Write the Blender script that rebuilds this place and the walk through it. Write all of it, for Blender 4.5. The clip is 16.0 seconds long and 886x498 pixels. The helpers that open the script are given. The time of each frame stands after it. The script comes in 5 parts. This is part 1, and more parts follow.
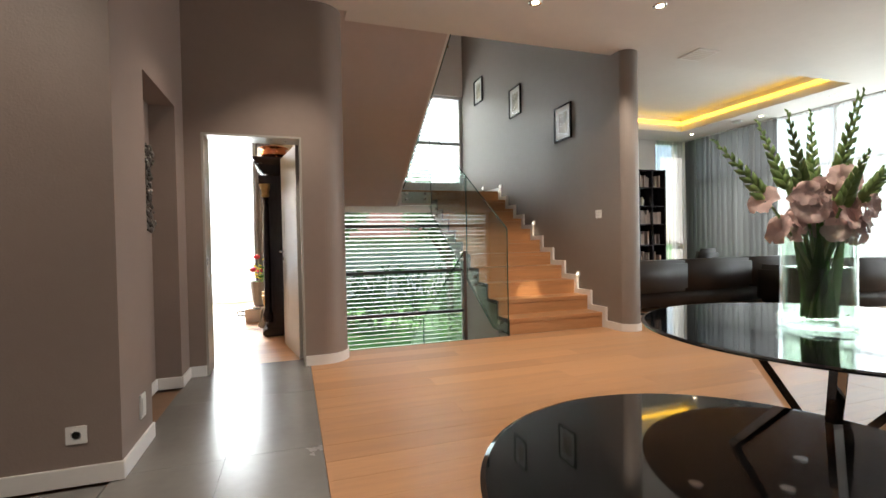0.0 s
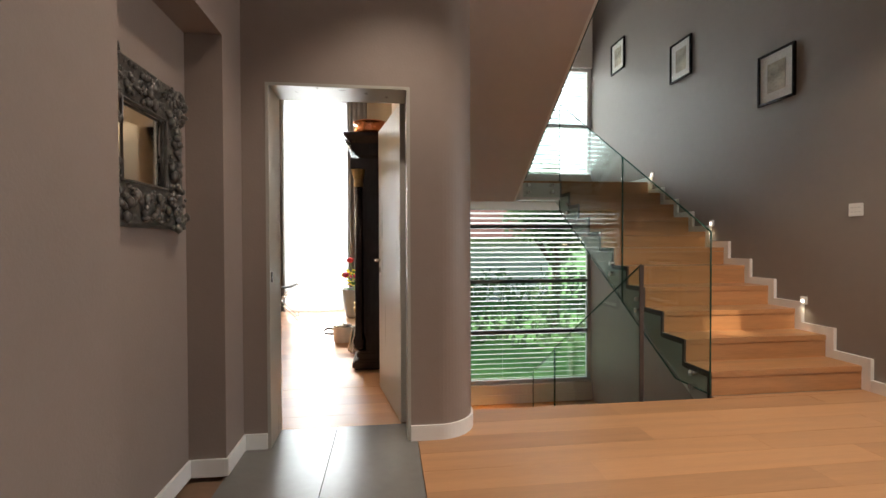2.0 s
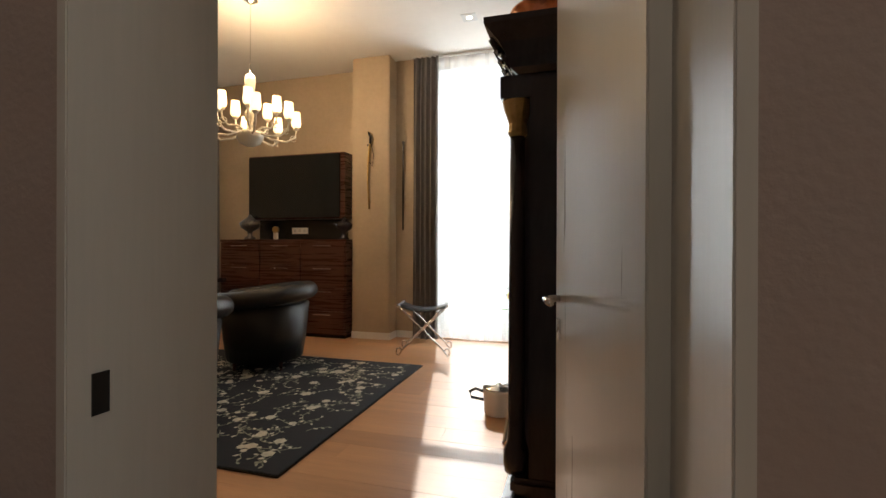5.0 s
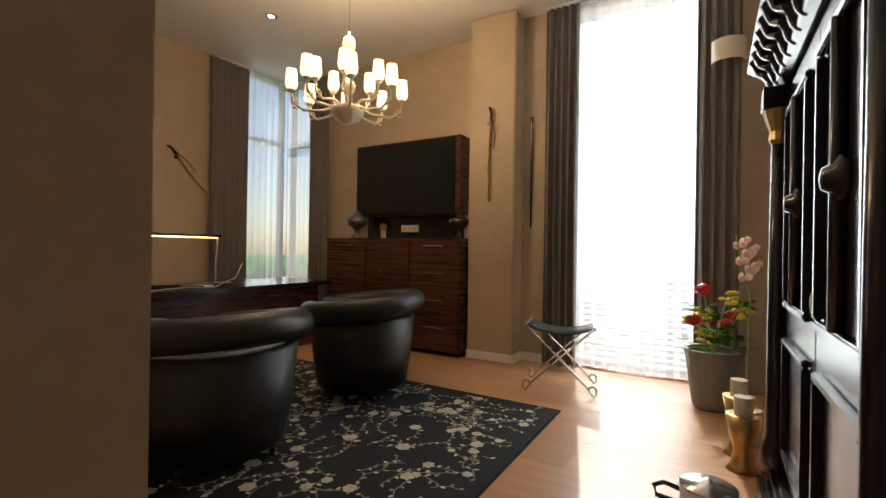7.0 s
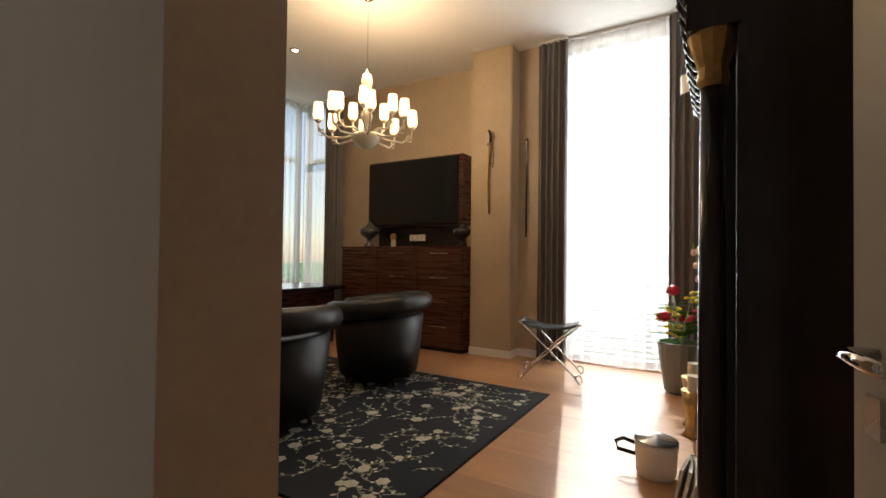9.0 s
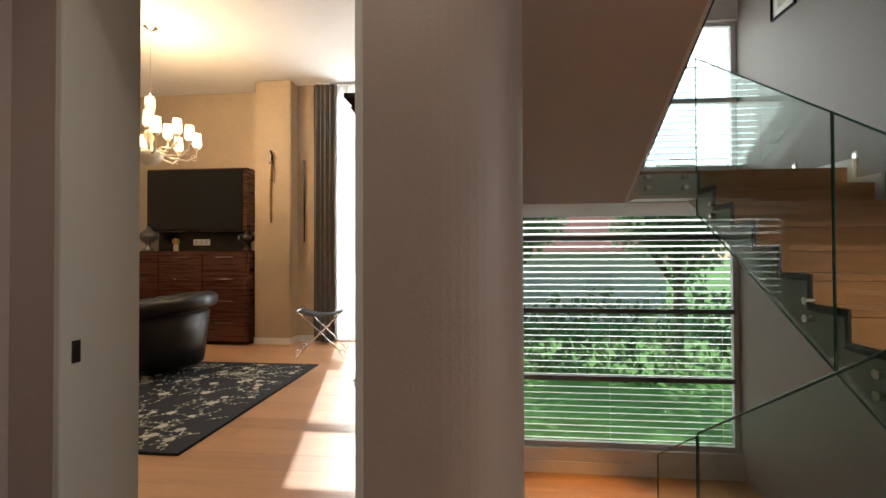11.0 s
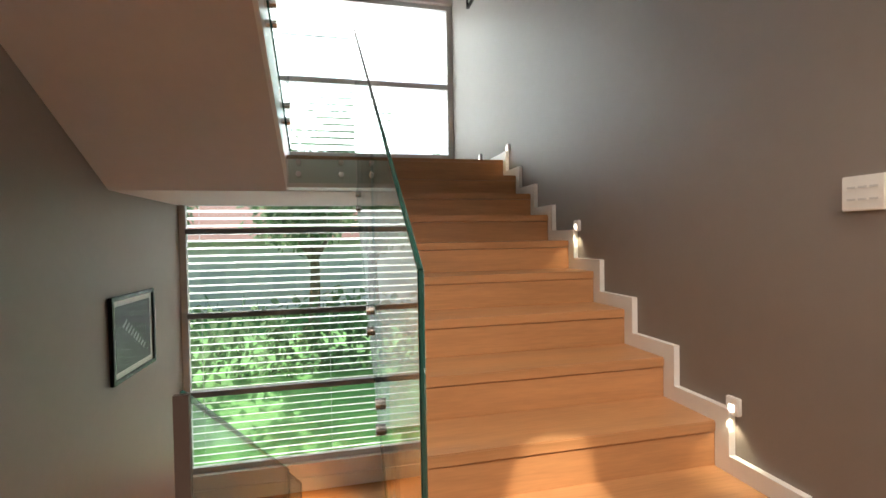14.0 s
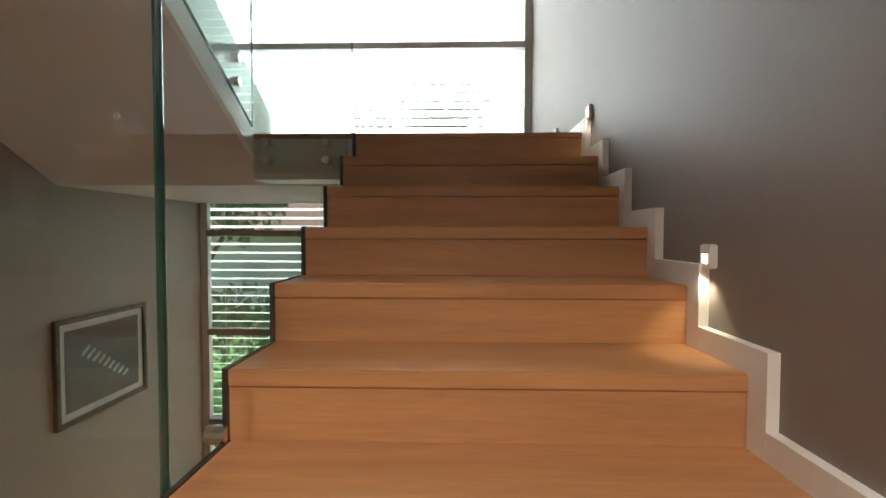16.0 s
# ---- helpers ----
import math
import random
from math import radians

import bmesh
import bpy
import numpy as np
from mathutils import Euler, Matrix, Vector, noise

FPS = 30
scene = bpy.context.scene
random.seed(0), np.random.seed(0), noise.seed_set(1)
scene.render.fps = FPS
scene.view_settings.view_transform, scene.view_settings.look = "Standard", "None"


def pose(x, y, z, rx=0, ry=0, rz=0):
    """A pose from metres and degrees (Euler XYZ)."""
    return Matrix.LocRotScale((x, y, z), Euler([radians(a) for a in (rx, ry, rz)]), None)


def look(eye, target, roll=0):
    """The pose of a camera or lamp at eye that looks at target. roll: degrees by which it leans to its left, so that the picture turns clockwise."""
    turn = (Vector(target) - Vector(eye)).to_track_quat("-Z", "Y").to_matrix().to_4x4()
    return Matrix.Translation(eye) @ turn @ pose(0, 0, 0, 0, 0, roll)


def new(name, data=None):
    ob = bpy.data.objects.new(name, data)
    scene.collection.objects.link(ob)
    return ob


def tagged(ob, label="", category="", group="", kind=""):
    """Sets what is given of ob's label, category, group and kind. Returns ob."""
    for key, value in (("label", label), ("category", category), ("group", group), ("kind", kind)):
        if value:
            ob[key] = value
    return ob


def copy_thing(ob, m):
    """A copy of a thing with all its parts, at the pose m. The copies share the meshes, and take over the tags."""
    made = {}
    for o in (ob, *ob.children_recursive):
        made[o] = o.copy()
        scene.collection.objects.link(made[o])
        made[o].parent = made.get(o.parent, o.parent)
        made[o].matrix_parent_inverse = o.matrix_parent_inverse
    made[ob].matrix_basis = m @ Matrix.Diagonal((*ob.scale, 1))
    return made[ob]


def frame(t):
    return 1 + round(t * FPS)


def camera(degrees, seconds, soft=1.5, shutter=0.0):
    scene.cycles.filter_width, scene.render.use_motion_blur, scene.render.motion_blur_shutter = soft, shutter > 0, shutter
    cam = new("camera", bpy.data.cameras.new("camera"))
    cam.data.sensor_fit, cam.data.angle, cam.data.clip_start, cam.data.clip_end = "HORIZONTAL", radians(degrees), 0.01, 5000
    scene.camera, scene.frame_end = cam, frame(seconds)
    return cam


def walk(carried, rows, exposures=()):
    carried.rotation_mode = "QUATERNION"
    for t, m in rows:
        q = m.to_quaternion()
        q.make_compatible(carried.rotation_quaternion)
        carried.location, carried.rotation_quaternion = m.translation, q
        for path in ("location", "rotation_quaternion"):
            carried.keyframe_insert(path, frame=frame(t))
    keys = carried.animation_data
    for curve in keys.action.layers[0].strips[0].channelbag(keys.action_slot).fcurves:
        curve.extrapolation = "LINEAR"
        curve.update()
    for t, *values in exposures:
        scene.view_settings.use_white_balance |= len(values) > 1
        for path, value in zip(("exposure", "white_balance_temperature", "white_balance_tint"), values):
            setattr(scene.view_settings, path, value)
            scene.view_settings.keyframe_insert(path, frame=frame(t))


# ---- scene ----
cam = camera(88.5, 16.0)
PATH = [
    (0, (0.259, 0.181, 1.119), (0.885, 2.08, 1.085), -1.1),
    (0.5, (0.284, 0.564, 1.132), (0.839, 2.486, 1.103), -0.9),
    (1, (0.257, 0.981, 1.15), (0.714, 2.928, 1.121), -0.7),
    (1.5, (0.232, 1.401, 1.154), (0.594, 3.368, 1.128), -0.5),
    (2, (0.217, 1.833, 1.177), (0.459, 3.818, 1.148), -0.2),
    (2.5, (0.16, 2.273, 1.186), (0.302, 4.268, 1.171), -0.3),
    (3, (0.16, 2.686, 1.19), (0.222, 4.685, 1.16), 0.4),
    (3.5, (0.223, 2.987, 1.142), (0.174, 4.986, 1.143), -0.0),
    (4, (0.244, 3.386, 1.159), (0.066, 5.378, 1.159), -0.0),
    (4.5, (0.243, 3.736, 1.176), (-0.079, 5.71, 1.175), -0.1),
    (5, (0.201, 4.078, 1.188), (-0.353, 6.0, 1.186), 0.2),
    (7.5, (-0.365, 5.153, 1.177), (-1.444, 6.837, 1.181), 0.9),
    (8, (-0.314, 5.064, 1.175), (-1.438, 6.718, 1.18), 0.9),
    (10.5, (0.485, 3.669, 1.185), (0.008, 5.61, 1.238), 0.0),
    (11, (0.655, 3.45, 1.235), (0.453, 5.436, 1.262), -0.2),
    (11.5, (0.905, 3.295, 1.25), (0.872, 5.294, 1.264), -0.7),
    (12, (1.12, 3.18, 1.25), (1.25, 5.176, 1.246), -0.6),
    (12.5, (1.42, 3.28, 1.267), (1.674, 5.264, 1.257), -0.7),
    (13, (1.804, 3.522, 1.273), (2.163, 5.49, 1.256), -0.8),
    (13.5, (2.166, 3.767, 1.279), (2.594, 5.721, 1.258), -0.9),
    (14, (2.467, 4.05, 1.314), (2.913, 5.999, 1.273), -1.0),
    (14.5, (2.761, 4.365, 1.318), (3.191, 6.318, 1.275), -0.9),
    (15, (2.951, 4.676, 1.36), (3.254, 6.652, 1.3), -0.6),
    (15.5, (3.095, 5.016, 1.391), (3.232, 7.011, 1.328), -0.2),
    (16, (3.23, 5.376, 1.452), (3.177, 7.374, 1.388), 0.1),
]
walk(cam, [(t, look(eye, target, roll)) for t, eye, target, roll in PATH],
     exposures=[(0, 0.7), (1.5, 0.55), (2.5, 0.42), (3.5, 0.02), (4.5, -0.32), (8.2, -0.45), (10.5, 0.0), (11, 0.25), (11.5, 0.65), (12.5, 0.95), (14, 0.95), (16, 0.88)])

# ---- light ----
world = bpy.data.worlds.new("sky")
scene.world = world
world.use_nodes = True
wn = world.node_tree
sky = wn.nodes.new("ShaderNodeTexSky")
sky.sky_type, sky.sun_disc = "NISHITA", False
sky.sun_elevation, sky.sun_rotation = radians(39.1), radians(-15)
wn.links.new(sky.outputs[0], wn.nodes["Background"].inputs[0])
wn.nodes["Background"].inputs[1].default_value = 0.15


def lamp(name, kind, energy, m, colour=(1, 1, 1), **opts):
    data = bpy.data.lights.new(name, kind)
    data.energy, data.color = energy, colour
    if "size" in opts:
        data.shape, data.size, data.size_y = "RECTANGLE", opts["size"][0], opts["size"][1]
    if "radius" in opts:
        data.shadow_soft_size = opts["radius"]
    if "cone" in opts:
        data.spot_size, data.spot_blend = radians(opts["cone"]), 0.6
    ob = new(name, data)
    ob.matrix_world = m
    return ob


sun = lamp("sun", "SUN", 5.0, look((0, 0, 0), (0.2, -0.75, -0.63)), (1, 0.94, 0.85))
sun.data.angle = radians(0.5)
DAY = (0.93, 0.97, 1.0)
lamp("daylight_east", "AREA", 250, look((9.7, 4.0, 1.7), (0, 4.0, 1.2)), DAY, size=(8.0, 2.9))
lamp("daylight_stair_low", "AREA", 6, look((2.3, 10.35, 0.2), (2.3, 0, 0.0)), DAY, size=(3.0, 3.0))
lamp("daylight_stair_high", "AREA", 90, look((2.3, 10.35, 3.4), (2.3, 0, 2.6)), DAY, size=(3.0, 1.9))
lamp("daylight_study", "AREA", 130, look((-1.0, 10.3, 1.8), (-1.0, 0, 1.4)), DAY, size=(1.0, 3.3))
lamp("daylight_study_corner", "AREA", 18, look((-6.6, 9.9, 2.2), (-2.5, 7.0, 1.4)), DAY, size=(0.9, 2.6))
WARM = (1.0, 0.72, 0.42)


# ---- materials ----
def mat(name, colour, rough=0.6, metal=0.0, vary=0.12, scale=3.0, bump=0.0, bump_scale=60.0, grain=None, coat=0.0, piece=0.0, island=0.0):
    m = bpy.data.materials.new(name)
    m.use_nodes = True
    nt = m.node_tree
    b = nt.nodes["Principled BSDF"]
    b.inputs["Roughness"].default_value, b.inputs["Metallic"].default_value = rough, metal
    b.inputs["Coat Weight"].default_value = coat
    tex = nt.nodes.new("ShaderNodeTexCoord")
    mp = nt.nodes.new("ShaderNodeMapping")
    nt.links.new(tex.outputs["Object"], mp.inputs[0])
    if grain:
        mp.inputs["Scale"].default_value = grain
    n1 = nt.nodes.new("ShaderNodeTexNoise")
    n1.inputs["Scale"].default_value, n1.inputs["Detail"].default_value = scale, 6
    nt.links.new(mp.outputs[0], n1.inputs[0])
    n2 = nt.nodes.new("ShaderNodeTexNoise")
    n2.inputs["Scale"].default_value, n2.inputs["Detail"].default_value = scale * 9, 4
    nt.links.new(mp.outputs[0], n2.inputs[0])
    add = nt.nodes.new("ShaderNodeMath")
    add.operation = "MULTIPLY_ADD"
    add.inputs[1].default_value = 0.5
    nt.links.new(n2.outputs[0], add.inputs[0])
    nt.links.new(n1.outputs[0], add.inputs[2])
    last = add.outputs[0]
    if piece or island:
        src = nt.nodes.new("ShaderNodeObjectInfo" if piece else "ShaderNodeNewGeometry")
        sh = nt.nodes.new("ShaderNodeMath")
        sh.operation, sh.inputs[1].default_value = "MULTIPLY_ADD", piece or island
        nt.links.new(src.outputs["Random" if piece else "Random Per Island"], sh.inputs[0])
        nt.links.new(last, sh.inputs[2])
        last = sh.outputs[0]
        off = nt.nodes.new("ShaderNodeVectorMath")
        off.operation = "SCALE"
        off.inputs[0].default_value = (37, 91, 53)
        nt.links.new(src.outputs["Random" if piece else "Random Per Island"], off.inputs["Scale"])
        nt.links.new(off.outputs[0], mp.inputs["Location"])
    ramp = nt.nodes.new("ShaderNodeMapRange")
    ramp.inputs["From Min"].default_value, ramp.inputs["From Max"].default_value = 0.45, 1.05 + (piece or island)
    ramp.inputs["To Min"].default_value, ramp.inputs["To Max"].default_value = 1 - vary, 1 + vary
    nt.links.new(last, ramp.inputs[0])
    mul = nt.nodes.new("ShaderNodeVectorMath")
    mul.operation = "SCALE"
    mul.inputs[0].default_value = colour
    nt.links.new(ramp.outputs[0], mul.inputs["Scale"])
    nt.links.new(mul.outputs[0], b.inputs["Base Color"])
    rr = nt.nodes.new("ShaderNodeMapRange")
    rr.inputs["To Min"].default_value, rr.inputs["To Max"].default_value = max(rough - 0.07, 0.02), min(rough + 0.07, 1)
    nt.links.new(n1.outputs[0], rr.inputs[0])
    nt.links.new(rr.outputs[0], b.inputs["Roughness"])
    if bump:
        n3 = nt.nodes.new("ShaderNodeTexNoise")
        n3.inputs["Scale"].default_value, n3.inputs["Detail"].default_value = bump_scale, 5
        nt.links.new(mp.outputs[0], n3.inputs[0])
        bp = nt.nodes.new("ShaderNodeBump")
        bp.inputs["Strength"].default_value, bp.inputs["Distance"].default_value = bump, 0.004
        nt.links.new(n3.outputs[0], bp.inputs["Height"])
        nt.links.new(bp.outputs[0], b.inputs["Normal"])
    return m


def glow(name, colour, strength):
    m = bpy.data.materials.new(name)
    m.use_nodes = True
    b = m.node_tree.nodes["Principled BSDF"]
    b.inputs["Base Color"].default_value = (*colour, 1)
    b.inputs["Emission Color"].default_value = (*colour, 1)
    b.inputs["Emission Strength"].default_value = strength
    return m


def sheet_glass(name, tint, gloss=0.9, base=0.035, graze=0.75):
    """Thin pane: clear through, with a Fresnel reflection."""
    m = bpy.data.materials.new(name)
    m.use_nodes = True
    nt = m.node_tree
    nt.nodes.remove(nt.nodes["Principled BSDF"])
    out = nt.nodes["Material Output"]
    tr, gl, lw, mx = (nt.nodes.new(n) for n in ("ShaderNodeBsdfTransparent", "ShaderNodeBsdfGlossy", "ShaderNodeLayerWeight", "ShaderNodeMixShader"))
    pw, fr = nt.nodes.new("ShaderNodeMath"), nt.nodes.new("ShaderNodeMath")
    pw.operation, pw.inputs[1].default_value = "POWER", 4.0
    fr.operation, fr.inputs[1].default_value, fr.inputs[2].default_value = "MULTIPLY_ADD", graze, base
    nt.links.new(lw.outputs["Facing"], pw.inputs[0])
    nt.links.new(pw.outputs[0], fr.inputs[0])
    tr.inputs[0].default_value = (*tint, 1)
    gl.inputs["Color"].default_value = (gloss, gloss, gloss, 1)
    gl.inputs["Roughness"].default_value = 0.01
    nt.links.new(fr.outputs[0], mx.inputs[0])
    nt.links.new(tr.outputs[0], mx.inputs[1])
    nt.links.new(gl.outputs[0], mx.inputs[2])
    nt.links.new(mx.outputs[0], out.inputs[0])
    return m


def cloth_sheer(name, colour, clear, wave=0.0):
    m = bpy.data.materials.new(name)
    m.use_nodes = True
    nt = m.node_tree
    nt.nodes.remove(nt.nodes["Principled BSDF"])
    out = nt.nodes["Material Output"]
    tr, tl, df, m1, m2 = (nt.nodes.new(n) for n in ("ShaderNodeBsdfTransparent", "ShaderNodeBsdfTranslucent", "ShaderNodeBsdfDiffuse", "ShaderNodeMixShader", "ShaderNodeMixShader"))
    for n in (tl, df):
        n.inputs[0].default_value = (*colour, 1)
    nz = nt.nodes.new("ShaderNodeTexNoise")
    nz.inputs["Scale"].default_value = 400
    mr = nt.nodes.new("ShaderNodeMapRange")
    mr.inputs["To Min"].default_value, mr.inputs["To Max"].default_value = 1 - clear - 0.1, 1 - clear + 0.1
    tc = nt.nodes.new("ShaderNodeTexCoord")
    nt.links.new(tc.outputs["Object"], nz.inputs[0])
    nt.links.new(nz.outputs[0], mr.inputs[0])
    nt.links.new(mr.outputs[0], m2.inputs[0])
    m1.inputs[0].default_value = 0.3
    nt.links.new(tl.outputs[0], m1.inputs[1])
    nt.links.new(df.outputs[0], m1.inputs[2])
    nt.links.new(tr.outputs[0], m2.inputs[1])
    nt.links.new(m1.outputs[0], m2.inputs[2])
    nt.links.new(m2.outputs[0], out.inputs[0])
    return m


M_TAUPE = mat("taupe_wall_paint", (0.28, 0.22, 0.195), 0.45, vary=0.06, scale=1.5, bump=0.25, bump_scale=90)
M_STAIRWALL = mat("grey_taupe_stair_paint", (0.235, 0.2, 0.18), 0.52, vary=0.05, scale=1.2, bump=0.12, bump_scale=90)
M_SOFFIT = mat("soffit_paint", (0.62, 0.54, 0.52), 0.7, vary=0.05, scale=1.0, bump=0.1)
M_STUDY = mat("study_stucco_ochre", (0.46, 0.36, 0.25), 0.6, vary=0.1, scale=2.2, bump=0.35, bump_scale=25)
M_WHITE = mat("white_trim_paint", (0.82, 0.8, 0.78), 0.4, vary=0.04)
M_CEIL = mat("white_ceiling_paint", (0.74, 0.71, 0.68), 0.75, vary=0.04, scale=1.0)
M_OAK = mat("oak_plank", (0.48, 0.255, 0.125), 0.36, vary=0.26, scale=2.2, bump=0.12, bump_scale=18, grain=(0.5, 7, 7), piece=0.6)
M_OAKX = mat("oak_step", (0.5, 0.255, 0.115), 0.34, vary=0.32, scale=2.0, bump=0.12, bump_scale=18, grain=(0.5, 6, 6), piece=0.25)
M_TILE = mat("grey_stone_tile", (0.2, 0.195, 0.185), 0.24, vary=0.12, scale=2.5, bump=0.06, bump_scale=30, piece=0.2)
M_GROUT = mat("brown_joint", (0.22, 0.13, 0.08), 0.9)
M_DARKEDGE = mat("dark_bronze_trim", (0.06, 0.045, 0.04), 0.4)
M_STRINGER = mat("pale_stringer_paint", (0.5, 0.52, 0.47), 0.6, vary=0.06)
M_STEEL = mat("brushed_steel", (0.72, 0.71, 0.7), 0.25, 1.0, vary=0.05)
M_CHROME = mat("chrome", (0.8, 0.8, 0.8), 0.07, 1.0, vary=0.02)
M_GREYFRAME = mat("grey_window_aluminium", (0.22, 0.23, 0.235), 0.45, 0.2, vary=0.05)
M_LIGHTFRAME = mat("light_grey_window_frame", (0.6, 0.6, 0.6), 0.5, vary=0.04)
M_GLASS = sheet_glass("clear_green_glass", (0.9, 0.955, 0.935))
M_PANE = sheet_glass("window_pane_glass", (0.97, 0.99, 0.98))
M_PICGLASS = sheet_glass("picture_glass", (0.98, 0.98, 0.98), 0.9, 0.02, 0.12)
M_EDGE = mat("green_glass_edge", (0.02, 0.075, 0.06), 0.12, vary=0.2)
M_BLACKGLASS = mat("black_table_glass", (0.006, 0.007, 0.008), 0.015, vary=0.1, coat=0.5)
M_BLACK = mat("black_lacquer", (0.012, 0.011, 0.012), 0.22, vary=0.3)
M_EBONY = mat("ebonised_wood", (0.022, 0.017, 0.02), 0.22, vary=0.35, scale=5, grain=(1, 1, 0.2), bump=0.1)
M_ROSE = mat("rosewood_veneer", (0.075, 0.026, 0.016), 0.28, vary=0.55, scale=4, grain=(0.4, 1, 9))
M_LEATHER = mat("black_leather", (0.009, 0.0085, 0.008), 0.42, vary=0.25, scale=5, bump=0.35, bump_scale=160)
M_BROWNLEATHER = mat("dark_brown_leather", (0.022, 0.016, 0.013), 0.55, vary=0.3, scale=3, bump=0.4, bump_scale=30)
M_CURTAIN = mat("grey_curtain_cloth", (0.17, 0.155, 0.15), 0.75, vary=0.1, scale=6, bump=0.3, bump_scale=300)
M_CURTAIN_LT = cloth_sheer("silver_grey_curtain_cloth", (0.15, 0.14, 0.135), 0.02)
M_SHEER = cloth_sheer("white_sheer_voile", (0.92, 0.92, 0.92), 0.6)
M_RUG = mat("navy_rug_pile", (0.007, 0.008, 0.012), 0.95, vary=0.3, scale=14, bump=0.6, bump_scale=250)
M_RUGFLOWER = mat("cream_rug_flower", (0.62, 0.57, 0.45), 0.95, vary=0.25, scale=30, island=0.6, bump=0.5, bump_scale=250)
M_RUGLEAF = mat("sage_rug_leaf", (0.27, 0.27, 0.2), 0.95, vary=0.3, scale=30, island=0.6, bump=0.5, bump_scale=250)
M_COPPER = mat("copper", (0.75, 0.3, 0.15), 0.25, 1.0, vary=0.15)
M_GILT = mat("dull_gilt", (0.5, 0.34, 0.14), 0.4, 0.9, vary=0.3, scale=20)
M_PEWTER = mat("dark_pewter_carving", (0.13, 0.12, 0.11), 0.35, 0.6, vary=0.5, scale=25, bump=0.8, bump_scale=60)
M_MIRROR = mat("mirror_silver", (0.85, 0.84, 0.82), 0.02, 1.0, vary=0.0)
M_IVORY = mat("ivory_porcelain", (0.72, 0.66, 0.55), 0.2, vary=0.05)
M_SHADE = glow("lit_lamp_shade", (1.0, 0.76, 0.45), 2.6)
M_LED = glow("yellow_led_strip", (1.0, 0.6, 0.05), 3.0)
M_DOWN = glow("lit_downlight", (1.0, 0.85, 0.6), 12.0)
M_STEPLAMP = glow("lit_step_lamp", (1.0, 0.93, 0.8), 6.0)
M_DESKLIGHT = glow("lit_desk_lamp_bar", (1.0, 0.62, 0.25), 6.0)
M_DOOR = mat("pale_grey_door", (0.42, 0.4, 0.36), 0.3, vary=0.06, scale=2, grain=(6, 6, 0.4))
M_PAPER = mat("picture_mount_card", (0.75, 0.73, 0.68), 0.7)
M_PHOTO = mat("dark_picture_print", (0.035, 0.036, 0.036), 0.5, vary=0.9, scale=7)
M_PHOTOLIGHT = mat("pale_picture_print", (0.42, 0.43, 0.42), 0.5, vary=0.5, scale=12)
M_SEPIA = mat("sepia_picture_print", (0.42, 0.37, 0.28), 0.5, vary=0.7, scale=6)
M_SCREEN = mat("dark_screen", (0.01, 0.012, 0.014), 0.12, vary=0.2)
M_PLASTIC = mat("white_plastic", (0.8, 0.79, 0.77), 0.35, vary=0.02)
M_SLAT = cloth_sheer("white_blind_slat", (0.93, 0.94, 0.94), -0.12)
M_LEAF = cloth_sheer("leaf_green", (0.1, 0.22, 0.05), 0.0)
M_STEM = mat("stem_green", (0.27, 0.42, 0.14), 0.5, vary=0.2, scale=20)
M_PINK = mat("pink_petal", (0.94, 0.7, 0.66), 0.6, vary=0.22, scale=30, island=0.5)
M_RED = mat("red_petal", (0.6, 0.02, 0.05), 0.3, vary=0.2)
M_YELLOW = mat("yellow_petal", (0.75, 0.62, 0.05), 0.5, vary=0.25, island=0.5)
M_LAWN = mat("lawn", (0.12, 0.32, 0.07), 0.9, vary=0.3, scale=0.8, bump=0.4)
M_HEDGE = cloth_sheer("hedge_leaf", (0.17, 0.26, 0.14), 0.15)
M_BARK = mat("bark", (0.16, 0.12, 0.09), 0.9, vary=0.3, scale=8, bump=0.5)
M_RENDERWALL = mat("white_house_render", (0.75, 0.73, 0.7), 0.85, vary=0.06)
M_ROOF = mat("red_roof_tile", (0.4, 0.15, 0.1), 0.8, vary=0.25, scale=5)
M_BOOK = mat("book_spines", (0.3, 0.22, 0.18), 0.6, vary=0.6, scale=3, piece=0.8)


# ---- mesh helpers ----
def part(name, bm, material, parent=None, label="", smooth=False, bevel=0.0):
    me = bpy.data.meshes.new(name)
    if bevel:
        bmesh.ops.bevel(bm, geom=list(bm.edges), offset=bevel, segments=2, affect="EDGES", clamp_overlap=True)
    bmesh.ops.recalc_face_normals(bm, faces=bm.faces)
    if smooth:
        for f in bm.faces:
            f.smooth = True
    bm.to_mesh(me)
    bm.free()
    me.materials.append(material)
    ob = new(name, me)
    if parent:
        ob.parent = parent
    if label:
        tagged(ob, label)
    return ob


def thing(name, label, category, m=None, group="", kind=""):
    ob = new(name)
    if m is not None:
        ob.matrix_basis = m
    return tagged(ob, label, category, group, kind)


def box(*size, bm=None, m=None):
    """A block x0, x1, y0, y1, z0, z1."""
    bm = bm or bmesh.new()
    x0, x1, y0, y1, z0, z1 = size
    vs = bmesh.ops.create_cube(bm, size=1)["verts"]
    for v in vs:
        v.co = Vector((x0 + (v.co.x + 0.5) * (x1 - x0), y0 + (v.co.y + 0.5) * (y1 - y0), z0 + (v.co.z + 0.5) * (z1 - z0)))
        if m is not None:
            v.co = m @ v.co
    return bm


